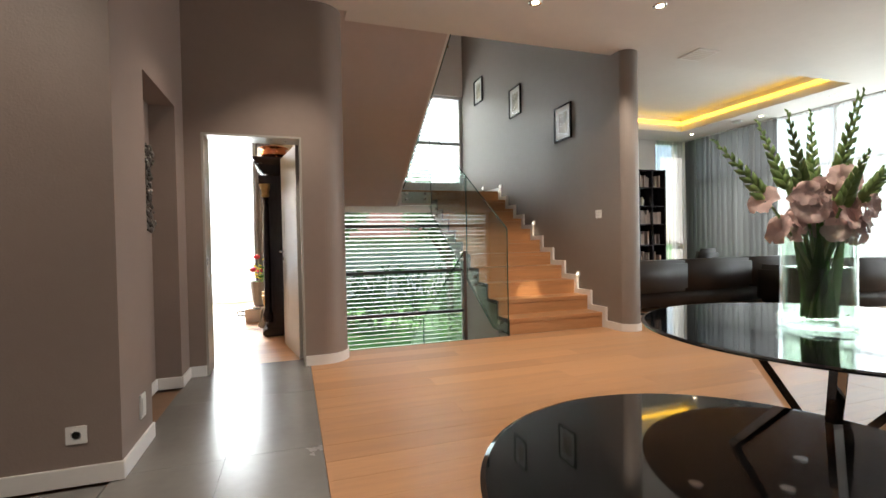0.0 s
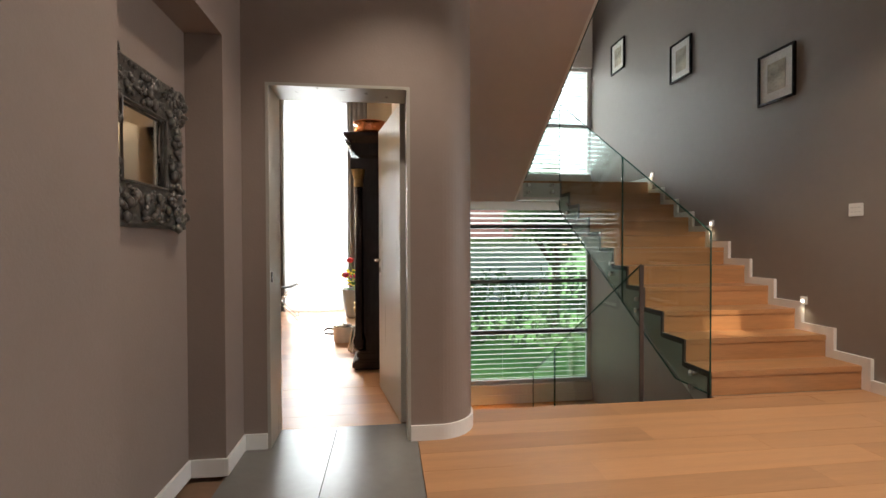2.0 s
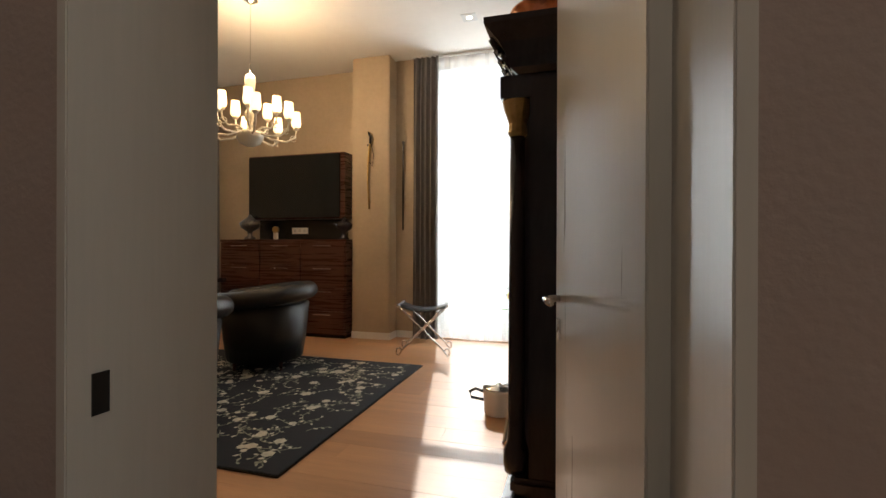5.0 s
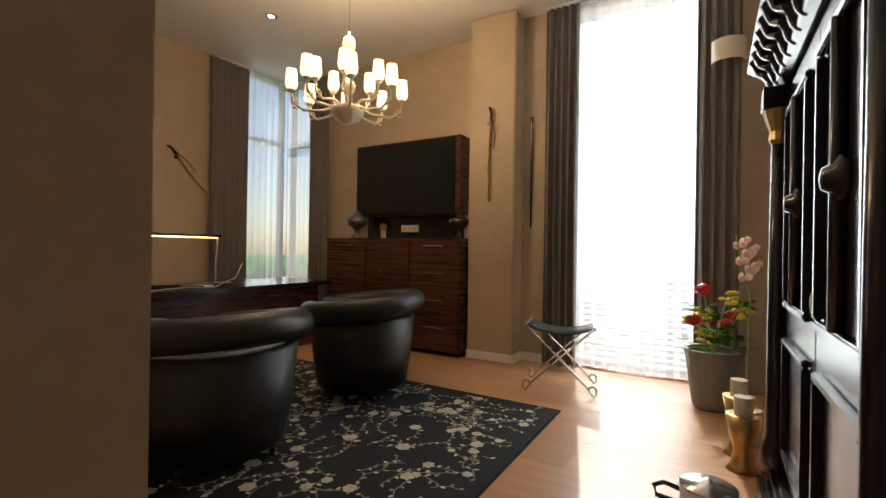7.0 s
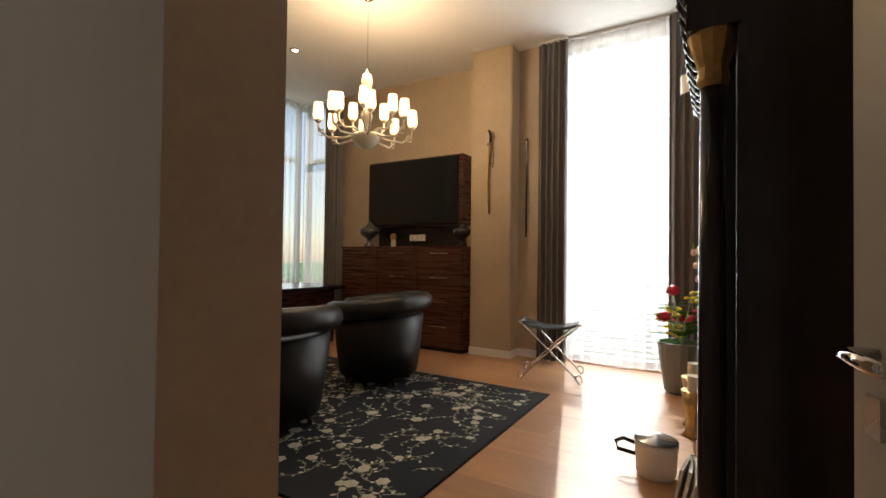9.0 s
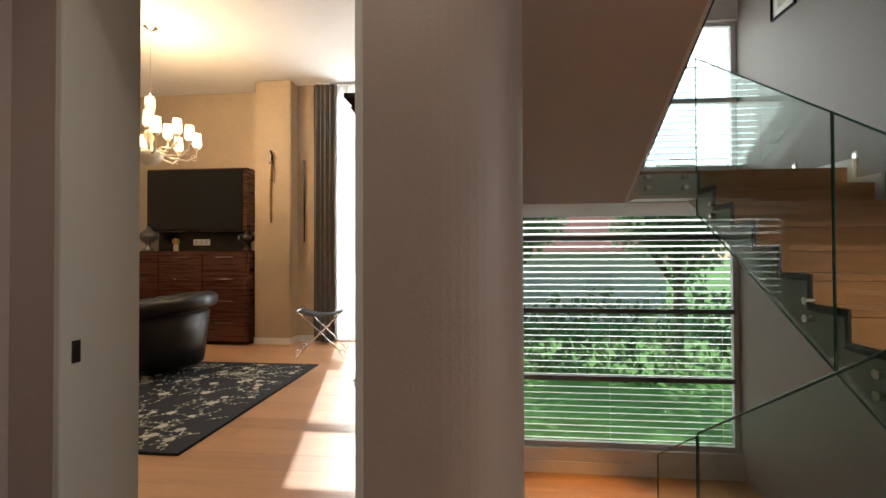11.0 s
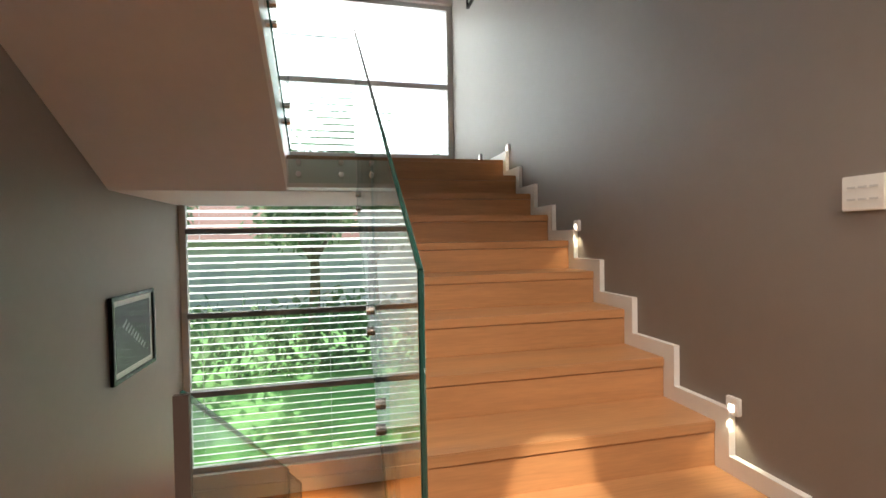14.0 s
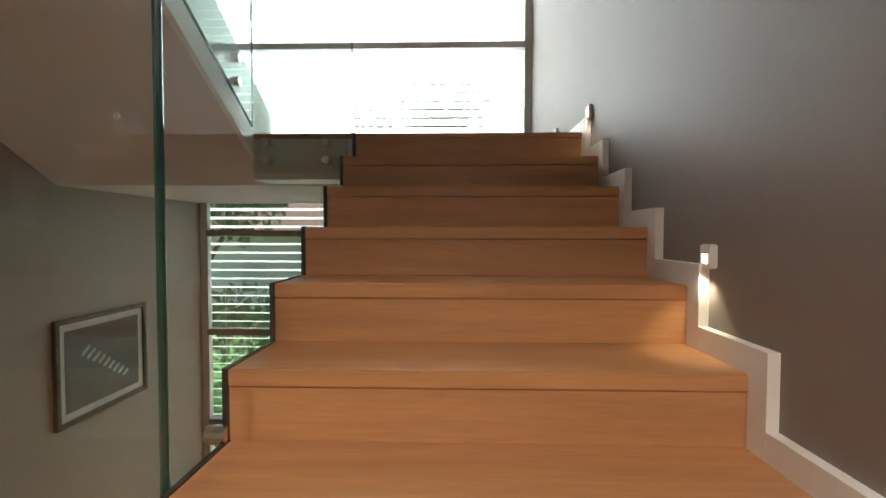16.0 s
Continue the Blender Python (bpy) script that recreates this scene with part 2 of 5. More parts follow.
def prism(points, axis, a, b, bm=None):
    """A polygon of (u, v) pushed along axis 'x', 'y' or 'z' from a to b."""
    bm = bm or bmesh.new()
    put = {"x": lambda u, v, w: (w, u, v), "y": lambda u, v, w: (u, w, v), "z": lambda u, v, w: (u, v, w)}[axis]
    low = [bm.verts.new(put(u, v, a)) for u, v in points]
    high = [bm.verts.new(put(u, v, b)) for u, v in points]
    bm.faces.new(low)
    bm.faces.new(high)
    for i in range(len(low)):
        j = (i + 1) % len(low)
        bm.faces.new((low[i], low[j], high[j], high[i]))
    return bm


def tube(points, radius, bm=None, sides=8, taper=None):
    bm = bm or bmesh.new()
    pts = [Vector(p) for p in points]
    rings = []
    for i, p in enumerate(pts):
        d = (pts[min(i + 1, len(pts) - 1)] - pts[max(i - 1, 0)]).normalized()
        side = d.cross(Vector((0.31, 0.12, 0.94))).normalized()
        if side.length < 0.5:
            side = d.cross(Vector((1, 0, 0))).normalized()
        up = side.cross(d)
        r = taper[i] if taper else radius
        rings.append([bm.verts.new(p + r * (math.cos(a) * side + math.sin(a) * up)) for a in (2 * math.pi * k / sides for k in range(sides))])
    for r0, r1 in zip(rings, rings[1:]):
        for k in range(sides):
            bm.faces.new((r0[k], r0[(k + 1) % sides], r1[(k + 1) % sides], r1[k]))
    bm.faces.new(rings[0])
    bm.faces.new(rings[-1])
    return bm


def lathe(profile, centre=(0, 0, 0), bm=None, sides=24, closed=False):
    """A profile of (radius, height) turned round the upright axis through centre."""
    bm = bm or bmesh.new()
    cx, cy, cz = centre
    rings = [[bm.verts.new((cx + r * math.cos(2 * math.pi * k / sides), cy + r * math.sin(2 * math.pi * k / sides), cz + z)) for k in range(sides)] for r, z in profile]
    for r0, r1 in zip(rings, rings[1:]):
        for k in range(sides):
            bm.faces.new((r0[k], r0[(k + 1) % sides], r1[(k + 1) % sides], r1[k]))
    if not closed:
        bm.faces.new(rings[0])
        bm.faces.new(rings[-1])
    return bm


def ball(centre, radius, bm=None, squash=(1, 1, 1), detail=2):
    bm = bm or bmesh.new()
    vs = bmesh.ops.create_icosphere(bm, subdivisions=detail, radius=1)["verts"]
    for v in vs:
        v.co = Vector(centre) + Vector([radius * s * c for s, c in zip(squash, v.co)])
    return bm


def structure(name, bm, material, label, category, bevel=0.0, smooth=False):
    return tagged(part(name, bm, material, None, label, smooth, bevel), label, category, kind="structure")


def arc(cx, cy, r, a0, a1, n=10):
    return [(cx + r * math.cos(radians(a0 + (a1 - a0) * i / n)), cy + r * math.sin(radians(a0 + (a1 - a0) * i / n))) for i in range(n + 1)]


# ---- structure: hall ----
CEIL = 3.34
R, RUN, STEP0 = 0.185, 0.3, 5.004
DOOR0, DOOR1, DOORH = -0.468, 0.35, 2.09
WALLY0, WALLY1 = 4.525, 4.787
SX0, SX1 = 0.65, 3.98          # stairwell's side walls
FX0, FX1 = 2.655, 3.955         # up flight
WINY = 9.86
STUDYH = 3.7

# door wall with its rounded end that turns into the stair's wall
structure("wall_door_left", box(-0.62, DOOR0, WALLY0, WALLY1, 0, CEIL), M_TAUPE, "taupe painted wall beside the study door", "wall")
structure("wall_door_top", box(DOOR0, DOOR1, WALLY0, WALLY1, DOORH, CEIL), M_TAUPE, "taupe painted wall above the study door", "wall")
pts = [(DOOR1, WALLY0)] + arc(0.52, WALLY0 + 0.23, 0.23, -90, 0, 16) + [(0.75, WALLY1 + 0.05), (DOOR1, WALLY1 + 0.05)]
structure("wall_door_right", prism(pts, "z", -3.6, CEIL), M_TAUPE, "taupe painted wall with a rounded end", "wall")
structure("wall_stair_left", box(0.497, SX0, WALLY1 + 0.05, WINY + 0.1, -3.6, 6.2), M_TAUPE, "grey painted stair wall with two framed pictures", "wall")
# left block, niche
NX = -0.6
structure("wall_west_block", box(-3.0, -0.55, 2.75, 3.25, 0, CEIL), M_TAUPE, "taupe painted wall block with a power socket", "wall")
structure("wall_niche_back", box(-1.0, -0.78, 3.25, 4.24, 0, CEIL), M_TAUPE, "taupe painted back of the wall niche", "wall")
structure("wall_niche_top", box(-0.78, NX, 3.25, 4.24, 2.22, CEIL), M_TAUPE, "taupe painted lintel over the wall niche", "wall")
structure("wall_niche_end", box(-1.0, NX, 4.24, WALLY1, 0, CEIL), M_TAUPE, "taupe painted return beside the wall niche", "wall")
structure("wall_hall_west", box(-3.2, -3.0, -3.0, 3.25, 0, CEIL), M_TAUPE, "taupe painted wall of the hall", "wall")
structure("wall_hall_south", box(-3.2, 9.4, -3.2, -3.0, 0, CEIL), M_CEIL, "pale painted wall closing the hall", "wall")
# stair's right wall with its rounded end
pts = [(SX1, WINY + 0.1), (SX1, 4.75)] + arc(4.115, 4.75, 0.155, 210, 360, 14) + [(4.27, WINY + 0.1)]
structure("wall_stair_right", prism(pts, "z", -3.6, 6.2), M_STAIRWALL, "dark taupe painted stair wall with a rounded column end", "wall")

# ceilings
bm = box(-3.2, 0.8, -3.2, WALLY0 + 0.1, CEIL, CEIL + 0.3)
box(0.8, 4.9, -3.2, 4.82, CEIL, CEIL + 0.3, bm=bm)
structure("ceiling_hall", bm, M_CEIL, "white painted hall ceiling", "ceiling")
bm = box(4.9, 8.15, -3.2, 4.7, CEIL, CEIL + 0.3)
box(8.15, 9.4, -3.2, 9.0, CEIL, CEIL + 0.3, bm=bm)
box(4.9, 8.15, 7.8, 9.0, CEIL, CEIL + 0.3, bm=bm)
box(4.27, 4.9, 4.82, 9.0, CEIL, CEIL + 0.3, bm=bm)
box(4.7, 8.35, 4.5, 8.0, CEIL + 0.3, CEIL + 0.4, bm=bm)
structure("ceiling_living", bm, M_CEIL, "white living room ceiling with a recessed tray", "ceiling")
structure("ceiling_stair", box(0.5, 4.27, 4.6, WINY + 0.3, 5.9, 6.2), M_CEIL, "white ceiling above the stairs", "ceiling")
structure("wall_stair_front_high", box(0.5, 4.27, 4.62, 4.82, CEIL + 0.3, 5.9), M_CEIL, "white wall of the upper storey", "wall")

# floor slabs under the boards
bm = box(0.39, 9.4, -3.2, 4.96, -0.3, -0.022)
box(FX0, 9.4, 4.96, 5.0, -0.3, -0.022, bm=bm)
box(4.27, 9.4, 5.0, 9.0, -0.3, -0.022, bm=bm)
box(-3.2, 0.39, -3.2, WALLY0, -0.3, -0.022, bm=bm)
box(DOOR0, DOOR1, WALLY0, WALLY1, -0.3, -0.022, bm=bm)
box(-6.3, 0.5, WALLY1, 10.4, -0.3, -0.022, bm=bm)
floor = structure("floor", bm, M_GROUT, "floor of oak boards and grey stone tiles", "floor")

# ---- structure: stairs ----
def flight_profile(n, y0, z0, rise, run, sign, thick):
    top = []
    for k in range(n):
        top += [(y0 + sign * run * k, z0 + rise * k), (y0 + sign * run * k, z0 + rise * (k + 1))]
    return top


def oak_step(name, x0, x1, y0, y1, z, thick=0.045):
    """One tread board with a rounded nosing, and its riser board below."""
    st = thing(name, "oak stair step with a plain riser", "stair step", group="oak stair steps")
    st.location = ((x0 + x1) / 2, y0, z)
    h = (x1 - x0) / 2
    d = y1 - y0
    part("tread", box(-h, h, -0.004 if d > 0 else 0.004, d, -thick, 0), M_OAKX, st, bevel=0.004)
    part("riser", box(-h, h, 0.003 if d > 0 else -0.003, 0.02 if d > 0 else -0.02, -R + 0.001, -thick - 0.002), M_OAKX, st)
    return st


for k in range(1, 11):
    oak_step("stair_step", FX0, FX1, STEP0 + RUN * (k - 1), STEP0 + RUN * k + 0.019, R * k)
LAND = R * 11
prof = flight_profile(11, STEP0 + 0.021, -0.046, R, RUN, 1, 0)
low = [(8.25, 1.765), (4.99, -0.22), (4.99, -0.05)]
prof = prof[:-1] + [(STEP0 + 3.021, LAND - 0.046), (8.25, LAND - 0.046)] + low
structure("stair_slab", prism(prof, "x", FX0 + 0.002, FX1), M_STRINGER, "pale painted concrete slab under the oak stairs", "staircase")
# dark zigzag trim along the open side
bm = bmesh.new()
for k in range(11):
    y = STEP0 + RUN * k
    box(FX0 - 0.014, FX0 + 0.001, y - 0.004, y + 0.026, R * k - 0.04, R * (k + 1) + 0.002, bm=bm)
    box(FX0 - 0.0135, FX0 + 0.001, y + 0.026, y + RUN - 0.004, R * (k + 1) - 0.046, R * (k + 1) + 0.001, bm=bm)
structure("stair_edge_trim", bm, M_DARKEDGE, "dark zigzag edge trim along the stairs", "stair trim")
# white stepped skirting on the wall
bm = bmesh.new()
for k in range(11):
    y = STEP0 + RUN * k
    box(SX1 - 0.03, SX1 + 0.002, y - 0.07, y, R * k if k else 0.0, R * (k + 1) + 0.07, bm=bm)
    box(SX1 - 0.0295, SX1 + 0.002, y, y + (RUN - 0.07 if k < 10 else 1.85), R * (k + 1), R * (k + 1) + 0.07, bm=bm)
structure("stair_skirting", bm, M_WHITE, "white stepped skirting along the stair wall", "skirting board")
structure("landing", box(SX0, SX1 - 0.002, 8.27, WINY, 1.765, LAND - 0.03), M_SOFFIT, "painted landing slab", "landing")
structure("landing_boards", box(SX0, FX1, STEP0 + 3.0, WINY, LAND - 0.028, LAND), M_OAKX, "oak boards of the stair landing", "landing", bevel=0.004)
structure("landing_riser", box(FX0, FX1, STEP0 + 3.003, STEP0 + 3.02, R * 10 + 0.001, LAND - 0.03), M_OAKX, "oak riser below the landing", "stair step")
structure("landing_edge", box(2.06, FX0 - 0.02, 8.01, 8.25, 1.77, LAND - 0.03), M_WHITE, "white painted edge of the landing", "landing")

# upper flight: sloping soffit and white stringer
UX1 = 2.03
U0 = (8.26, 1.765)
slope = 0.585
yT = 4.9
pts = [U0, (yT, U0[1] + slope * (U0[0] - yT)), (yT, U0[1] + slope * (U0[0] - yT) + 0.35), (8.26, 2.05)]
structure("upper_flight", prism(pts, "x", SX0 + 0.002, UX1), M_SOFFIT, "taupe painted soffit of the upper stair flight", "staircase")
structure("upper_flight_stringer", prism([(8.26, 1.768), (yT, pts[1][1] + 0.003), (yT, pts[1][1] + 0.45), (8.26, 2.2)], "x", UX1, UX1 + 0.03), M_WHITE, "white stringer of the upper stair flight", "staircase")
for k in range(1, 10):
    oak_step("upper_stair_step", SX0 + 0.01, UX1 - 0.01, 8.2 - RUN * (k - 1), 8.2 - RUN * k - 0.019, LAND + R * k)

# lower flights
LOWZ = -1.75
for k in range(1, 10):
    oak_step("lower_stair_step", SX0 + 0.01, 2.1, 5.0 + 0.3 * k, 5.0 + 0.3 * (k - 1) - 0.02, -0.175 * k)
structure("floor_edge_trim", box(SX0, FX0, 4.94, 4.965, -0.3, -0.001), M_OAKX, "oak edge board of the stair opening", "floor edge")
structure("lower_flight_slab", prism([(4.99, -0.3), (4.99, -0.6), (8.0, -2.2), (8.0, -1.8)], "x", SX0, 2.1), M_STRINGER, "painted slab under the lower stairs", "staircase")
structure("lower_landing", box(SX0, SX1, 7.7, WINY, LOWZ - 0.25, LOWZ - 0.03), M_STRINGER, "slab of the lower landing", "landing")
structure("lower_landing_boards", box(SX0, SX1, 7.7, WINY, LOWZ - 0.028, LOWZ), M_OAKX, "oak boards of the lower landing", "landing")
for k in range(1, 10):
    oak_step("basement_stair_step", 2.25, SX1 - 0.035, 7.7 - 0.28 * (k - 1), 7.7 - 0.28 * k - 0.02, LOWZ - R * k)
structure("basement_floor", box(SX0 - 0.2, 4.27, 4.6, WINY, -3.65, -3.5), M_OAKX, "oak floor of the basement", "floor")
structure("wall_basement_south", box(SX0 - 0.2, 4.27, 4.5, 4.9, -3.6, -0.31), M_STAIRWALL, "dark painted basement wall", "wall")
pts = [(7.75, LOWZ), (7.75, LOWZ + 0.12), (5.1, -3.5 + 0.3), (5.1, -3.5)]
structure("basement_skirting", prism(pts, "x", SX1 - 0.03, SX1 + 0.001), M_WHITE, "white sloping skirting of the basement stairs", "skirting board")
pts = [(7.95, LOWZ), (7.95, LOWZ + 0.1), (5.0, 0.13), (5.0, 0.0)]
structure("lower_skirting", prism(pts, "x", SX0 - 0.001, SX0 + 0.02), M_WHITE, "white sloping skirting of the lower stairs", "skirting board")
structure("lower_window_skirting", box(SX0, SX1, WINY - 0.03, WINY - 0.012, LOWZ, LOWZ + 0.16), M_WHITE, "white skirting under the stair window", "skirting board")

# ---- structure: stair windows ----
structure("wall_stair_north", box(0.5, 4.27, WINY, WINY + 0.24, -3.6, -1.42), M_WHITE, "white wall under the stair window", "wall")
structure("wall_stair_north_mid", box(SX0, SX1, WINY, WINY + 0.24, 1.82, 2.36), M_LIGHTFRAME, "grey spandrel between the stair windows", "wall")
structure("wall_stair_north_top", box(SX0, SX1, WINY, WINY + 0.24, 4.38, 6.2), M_CEIL, "white wall above the stair window", "wall")


def window(name, x0, x1, y, z0, z1, transoms, mullions=(), fw=0.07, dark=M_GREYFRAME):
    w = thing(name, "grey aluminium window with horizontal transoms", "window", kind="structure")
    bm = box(x0, x0 + fw, y, y + 0.07, z0, z1)
    box(x1 - fw, x1, y, y + 0.07, z0, z1, bm=bm)
    box(x0 + fw, x1 - fw, y + 0.001, y + 0.069, z0, z0 + fw, bm=bm)
    box(x0 + fw, x1 - fw, y + 0.001, y + 0.069, z1 - fw * 0.8, z1, bm=bm)
    part("window_frame", bm, M_LIGHTFRAME, w)
    for z in transoms:
        part("transom", box(x0 + fw, x1 - fw, y - 0.03, y + 0.068, z - 0.032, z + 0.032), dark, w, bevel=0.004)
    for x in mullions:
        part("mullion", box(x - 0.03, x + 0.03, y + 0.002, y + 0.066, z0 + fw, z1 - fw * 0.8), M_LIGHTFRAME, w)
    p = part("pane", box(x0 + fw, x1 - fw, y + 0.03, y + 0.036, z0 + fw, z1 - fw), M_PANE, w)
    p.visible_shadow = False
    return w


window("window_1", SX0, SX1, WINY + 0.06, -1.42, 1.82, (-0.47, 0.46, 1.46))
window("window_2", SX0, SX1, WINY + 0.06, 2.36, 4.38, (3.31,), dark=M_LIGHTFRAME)


def blind(name, x0, x1, y, z0, z1, pitch, tilt, width):
    b = thing(name, "white horizontal venetian blind with tilted slats", "venetian blind")
    n = int((z1 - z0) / pitch)
    c, s = math.cos(radians(tilt)) * width / 2, math.sin(radians(tilt)) * width / 2
    base = prism([(-c, -s), (0, 0.006), (c, s), (c, s - 0.002), (0, 0.004), (-c, -s - 0.002)], "x", x0, x1)
    first = part("slat", base, M_SLAT, b)
    first.location = (0, y, z0 + 0.03)
    for k in range(1, n):
        o = first.copy()
        scene.collection.objects.link(o)
        o.location = (0, y, z0 + 0.03 + pitch * k)
    for x in (x0 + 0.3, (x0 + x1) / 2, x1 - 0.3):
        part("cord", box(x - 0.002, x + 0.002, y - 0.002, y + 0.002, z0 + 0.02, z1), M_LIGHTFRAME, b)
    return b


blind("venetian_blind", SX0 - 0.12, SX1 + 0.15, WINY + 0.2, -1.38, 2.0, 0.09, -17, 0.08)
blind("venetian_blind", SX0 - 0.12, SX1 + 0.15, WINY + 0.2, 2.4, 4.6, 0.085, -30, 0.085)

# ---- structure: study ----
structure("wall_study_east", box(0.3, 0.495, WALLY1 + 0.05, 10.2, 0, STUDYH), M_STUDY, "ochre stucco study wall behind the wardrobe", "wall")
structure("study_closet", box(-3.2, -1.2, WALLY1, 5.54, 0, STUDYH), M_STUDY, "smooth ochre wall block inside the study", "wall")
structure("wall_study_south", box(-6.3, -0.62, WALLY0 + 0.06, WALLY1 - 0.001, 0, STUDYH), M_STUDY, "ochre stucco study wall", "wall")
structure("wall_study_south_top", box(-0.62, 0.5, WALLY1 - 0.06, WALLY1 - 0.002, DOORH + 0.2, STUDYH), M_STUDY, "ochre stucco wall over the study door", "wall")
NY = 9.78
structure("wall_study_north_1", box(-0.28, 0.5, NY, NY + 0.3, 0, STUDYH), M_STUDY, "ochre stucco study wall beside the tall window", "wall")
structure("wall_study_north_2", box(-2.1, -1.62, NY, NY + 0.3, 0, STUDYH), M_STUDY, "ochre stucco study wall with a walking cane", "wall")
structure("study_pillar", box(-2.63, -2.1, 9.54, 10.2, 0, STUDYH), M_STUDY, "ochre stucco pillar with a sabre hung on it", "pillar", bevel=0.012)
structure("wall_study_tv", box(-5.35, -2.63, 9.95, 10.2, 0, STUDYH), M_STUDY, "ochre stucco study wall behind the screen", "wall")
structure("wall_study_north_low", box(-6.3, -5.35, 9.95, 10.2, 0, 0.7), M_STUDY, "ochre stucco sill wall of the corner window", "wall")
structure("wall_study_west_1", box(-6.3, -6.05, WALLY1, 8.95, 0, STUDYH), M_STUDY, "ochre stucco study wall with a sabre", "wall")
structure("wall_study_west_low", box(-6.3, -6.05, 8.95, 9.95, 0, 0.7), M_STUDY, "ochre stucco sill wall", "wall")
structure("ceiling_study", box(-6.3, 0.5, WALLY1 - 0.05, 10.2, STUDYH, STUDYH + 0.2), M_CEIL, "white study ceiling", "ceiling")
structure("study_window_head", box(-1.62, -0.28, NY, NY + 0.3, 3.6, STUDYH), M_STUDY, "stucco head above the tall window", "wall")
window("window_3", -1.62, -0.28, NY + 0.1, 0.02, 3.6, (2.75,), (), dark=M_WHITE)
window("window_4", -6.05, -5.35, 10.02, 0.7, STUDYH, (2.75,), (), dark=M_WHITE)
w = window("window_5", 0, 1.0, 0, 0.7, STUDYH, (2.75,), (), dark=M_WHITE)
w.matrix_basis = pose(-6.1, 8.95, 0, 0, 0, 90)
blind("venetian_blind", -1.5, -0.4, NY + 0.22, 0.1, 1.0, 0.06, 25, 0.03)


def curtain(name, p0, p1, z0, z1, folds, depth, material, label, kind="curtain", thick=0.006):
    """A hanging cloth of soft folds from p0 to p1."""
    th = thing(name, label, kind)
    a, b = Vector((*p0, 0)), Vector((*p1, 0))
    d = (b - a)
    n = Vector((-d.y, d.x, 0)).normalized()
    cols, rows = folds * 8, 10
    bm = bmesh.new()
    rng = random.Random(folds * 7 + int(p0[0] * 100))
    ph = [rng.uniform(-0.6, 0.6) for _ in range(folds + 2)]
    amp = [rng.uniform(0.6, 1.2) for _ in range(folds + 2)]
    grid = []
    for j in range(rows + 1):
        v = j / rows
        line = []
        for i in range(cols + 1):
            u = i / cols
            f = u * folds
            k = int(min(f, folds))
            off = depth * amp[k] * math.sin(2 * math.pi * f + ph[k] * 0.4 + 0.5 * math.sin(3 * v + ph[k])) * (0.75 + 0.35 * v)
            along = u + 0.25 / folds * math.sin(2 * math.pi * f * 2) * 0.3
            p = a + d * along + n * off
            line.append(bm.verts.new((p.x, p.y, z1 + (z0 - z1) * v + (0.01 * math.sin(9 * u) if j == rows else 0))))
        grid.append(line)
    for r0, r1 in zip(grid, grid[1:]):
        for i in range(cols):
            bm.faces.new((r0[i], r0[i + 1], r1[i + 1], r1[i]))
    part("cloth", bm, material, th, smooth=True)
    part("rail", box(0, d.length, -0.015, 0.015, 0, 0.02, m=Matrix.Translation((a.x, a.y, z1)) @ Matrix.Rotation(math.atan2(d.y, d.x), 4, "Z")), M_LIGHTFRAME, th)
    return th


curtain("curtain", (-1.82, 9.67), (-1.48, 9.67), 0.02, 3.66, 5, 0.035, M_CURTAIN, "grey floor-length curtain drawn aside at the window")
curtain("curtain", (-0.45, 9.66), (-0.12, 9.66), 0.02, 3.66, 4, 0.035, M_CURTAIN, "grey floor-length curtain drawn aside at the window")
curtain("sheer_curtain", (-1.6, 9.73), (-0.35, 9.73), 0.03, 3.66, 11, 0.018, M_SHEER, "white sheer voile curtain over a tall window")
curtain("curtain", (-5.95, 8.65), (-5.95, 9.2), 0.02, 3.66, 6, 0.035, M_CURTAIN, "dark grey curtain at the corner window")
curtain("curtain", (-5.45, 9.85), (-5.05, 9.85), 0.02, 3.66, 5, 0.03, M_CURTAIN, "dark grey curtain at the corner window")
curtain("sheer_curtain", (-5.98, 9.2), (-5.98, 9.85), 0.05, 3.66, 6, 0.018, M_SHEER, "white sheer voile curtain at the corner window")
curtain("sheer_curtain", (-5.98, 9.88), (-5.42, 9.88), 0.05, 3.66, 6, 0.015, M_SHEER, "white sheer voile curtain at the corner window")

# ---- structure: living room ----
structure("wall_living_north_1", box(4.27, 8.2, 8.6, 8.9, 0, CEIL), M_CEIL, "white painted living room wall", "wall")
structure("wall_living_east_1", box(9.05, 9.35, -3.2, -0.5, 0, CEIL), M_CEIL, "white painted living room wall", "wall")
structure("wall_living_corner", box(8.98, 9.35, 8.5, 8.9, 0, CEIL), M_CEIL, "white painted corner of the living room", "wall")
window("window_6", 8.2, 8.98, 8.65, 0.05, CEIL, (1.0,), (), dark=M_LIGHTFRAME)
w = window("window_7", 0, 9.0, 0, 0.05, CEIL, (2.35,), (1.5, 3.0, 4.5, 6.0, 7.5), dark=M_LIGHTFRAME)
w.matrix_basis = pose(9.2, -0.5, 0, 0, 0, 90)
curtain("sheer_curtain", (8.2, 8.55), (8.95, 8.55), 0.03, CEIL - 0.02, 7, 0.018, M_SHEER, "white sheer voile curtain in the living room")
curtain("curtain", (9.0, 8.5), (9.0, 6.4), 0.03, CEIL - 0.02, 17, 0.06, M_CURTAIN_LT, "silver grey living room curtain with deep folds")
curtain("sheer_curtain", (9.08, 6.5), (9.08, -0.4), 0.03, CEIL - 0.02, 46, 0.025, M_SHEER, "white sheer voile curtain over the living room windows")
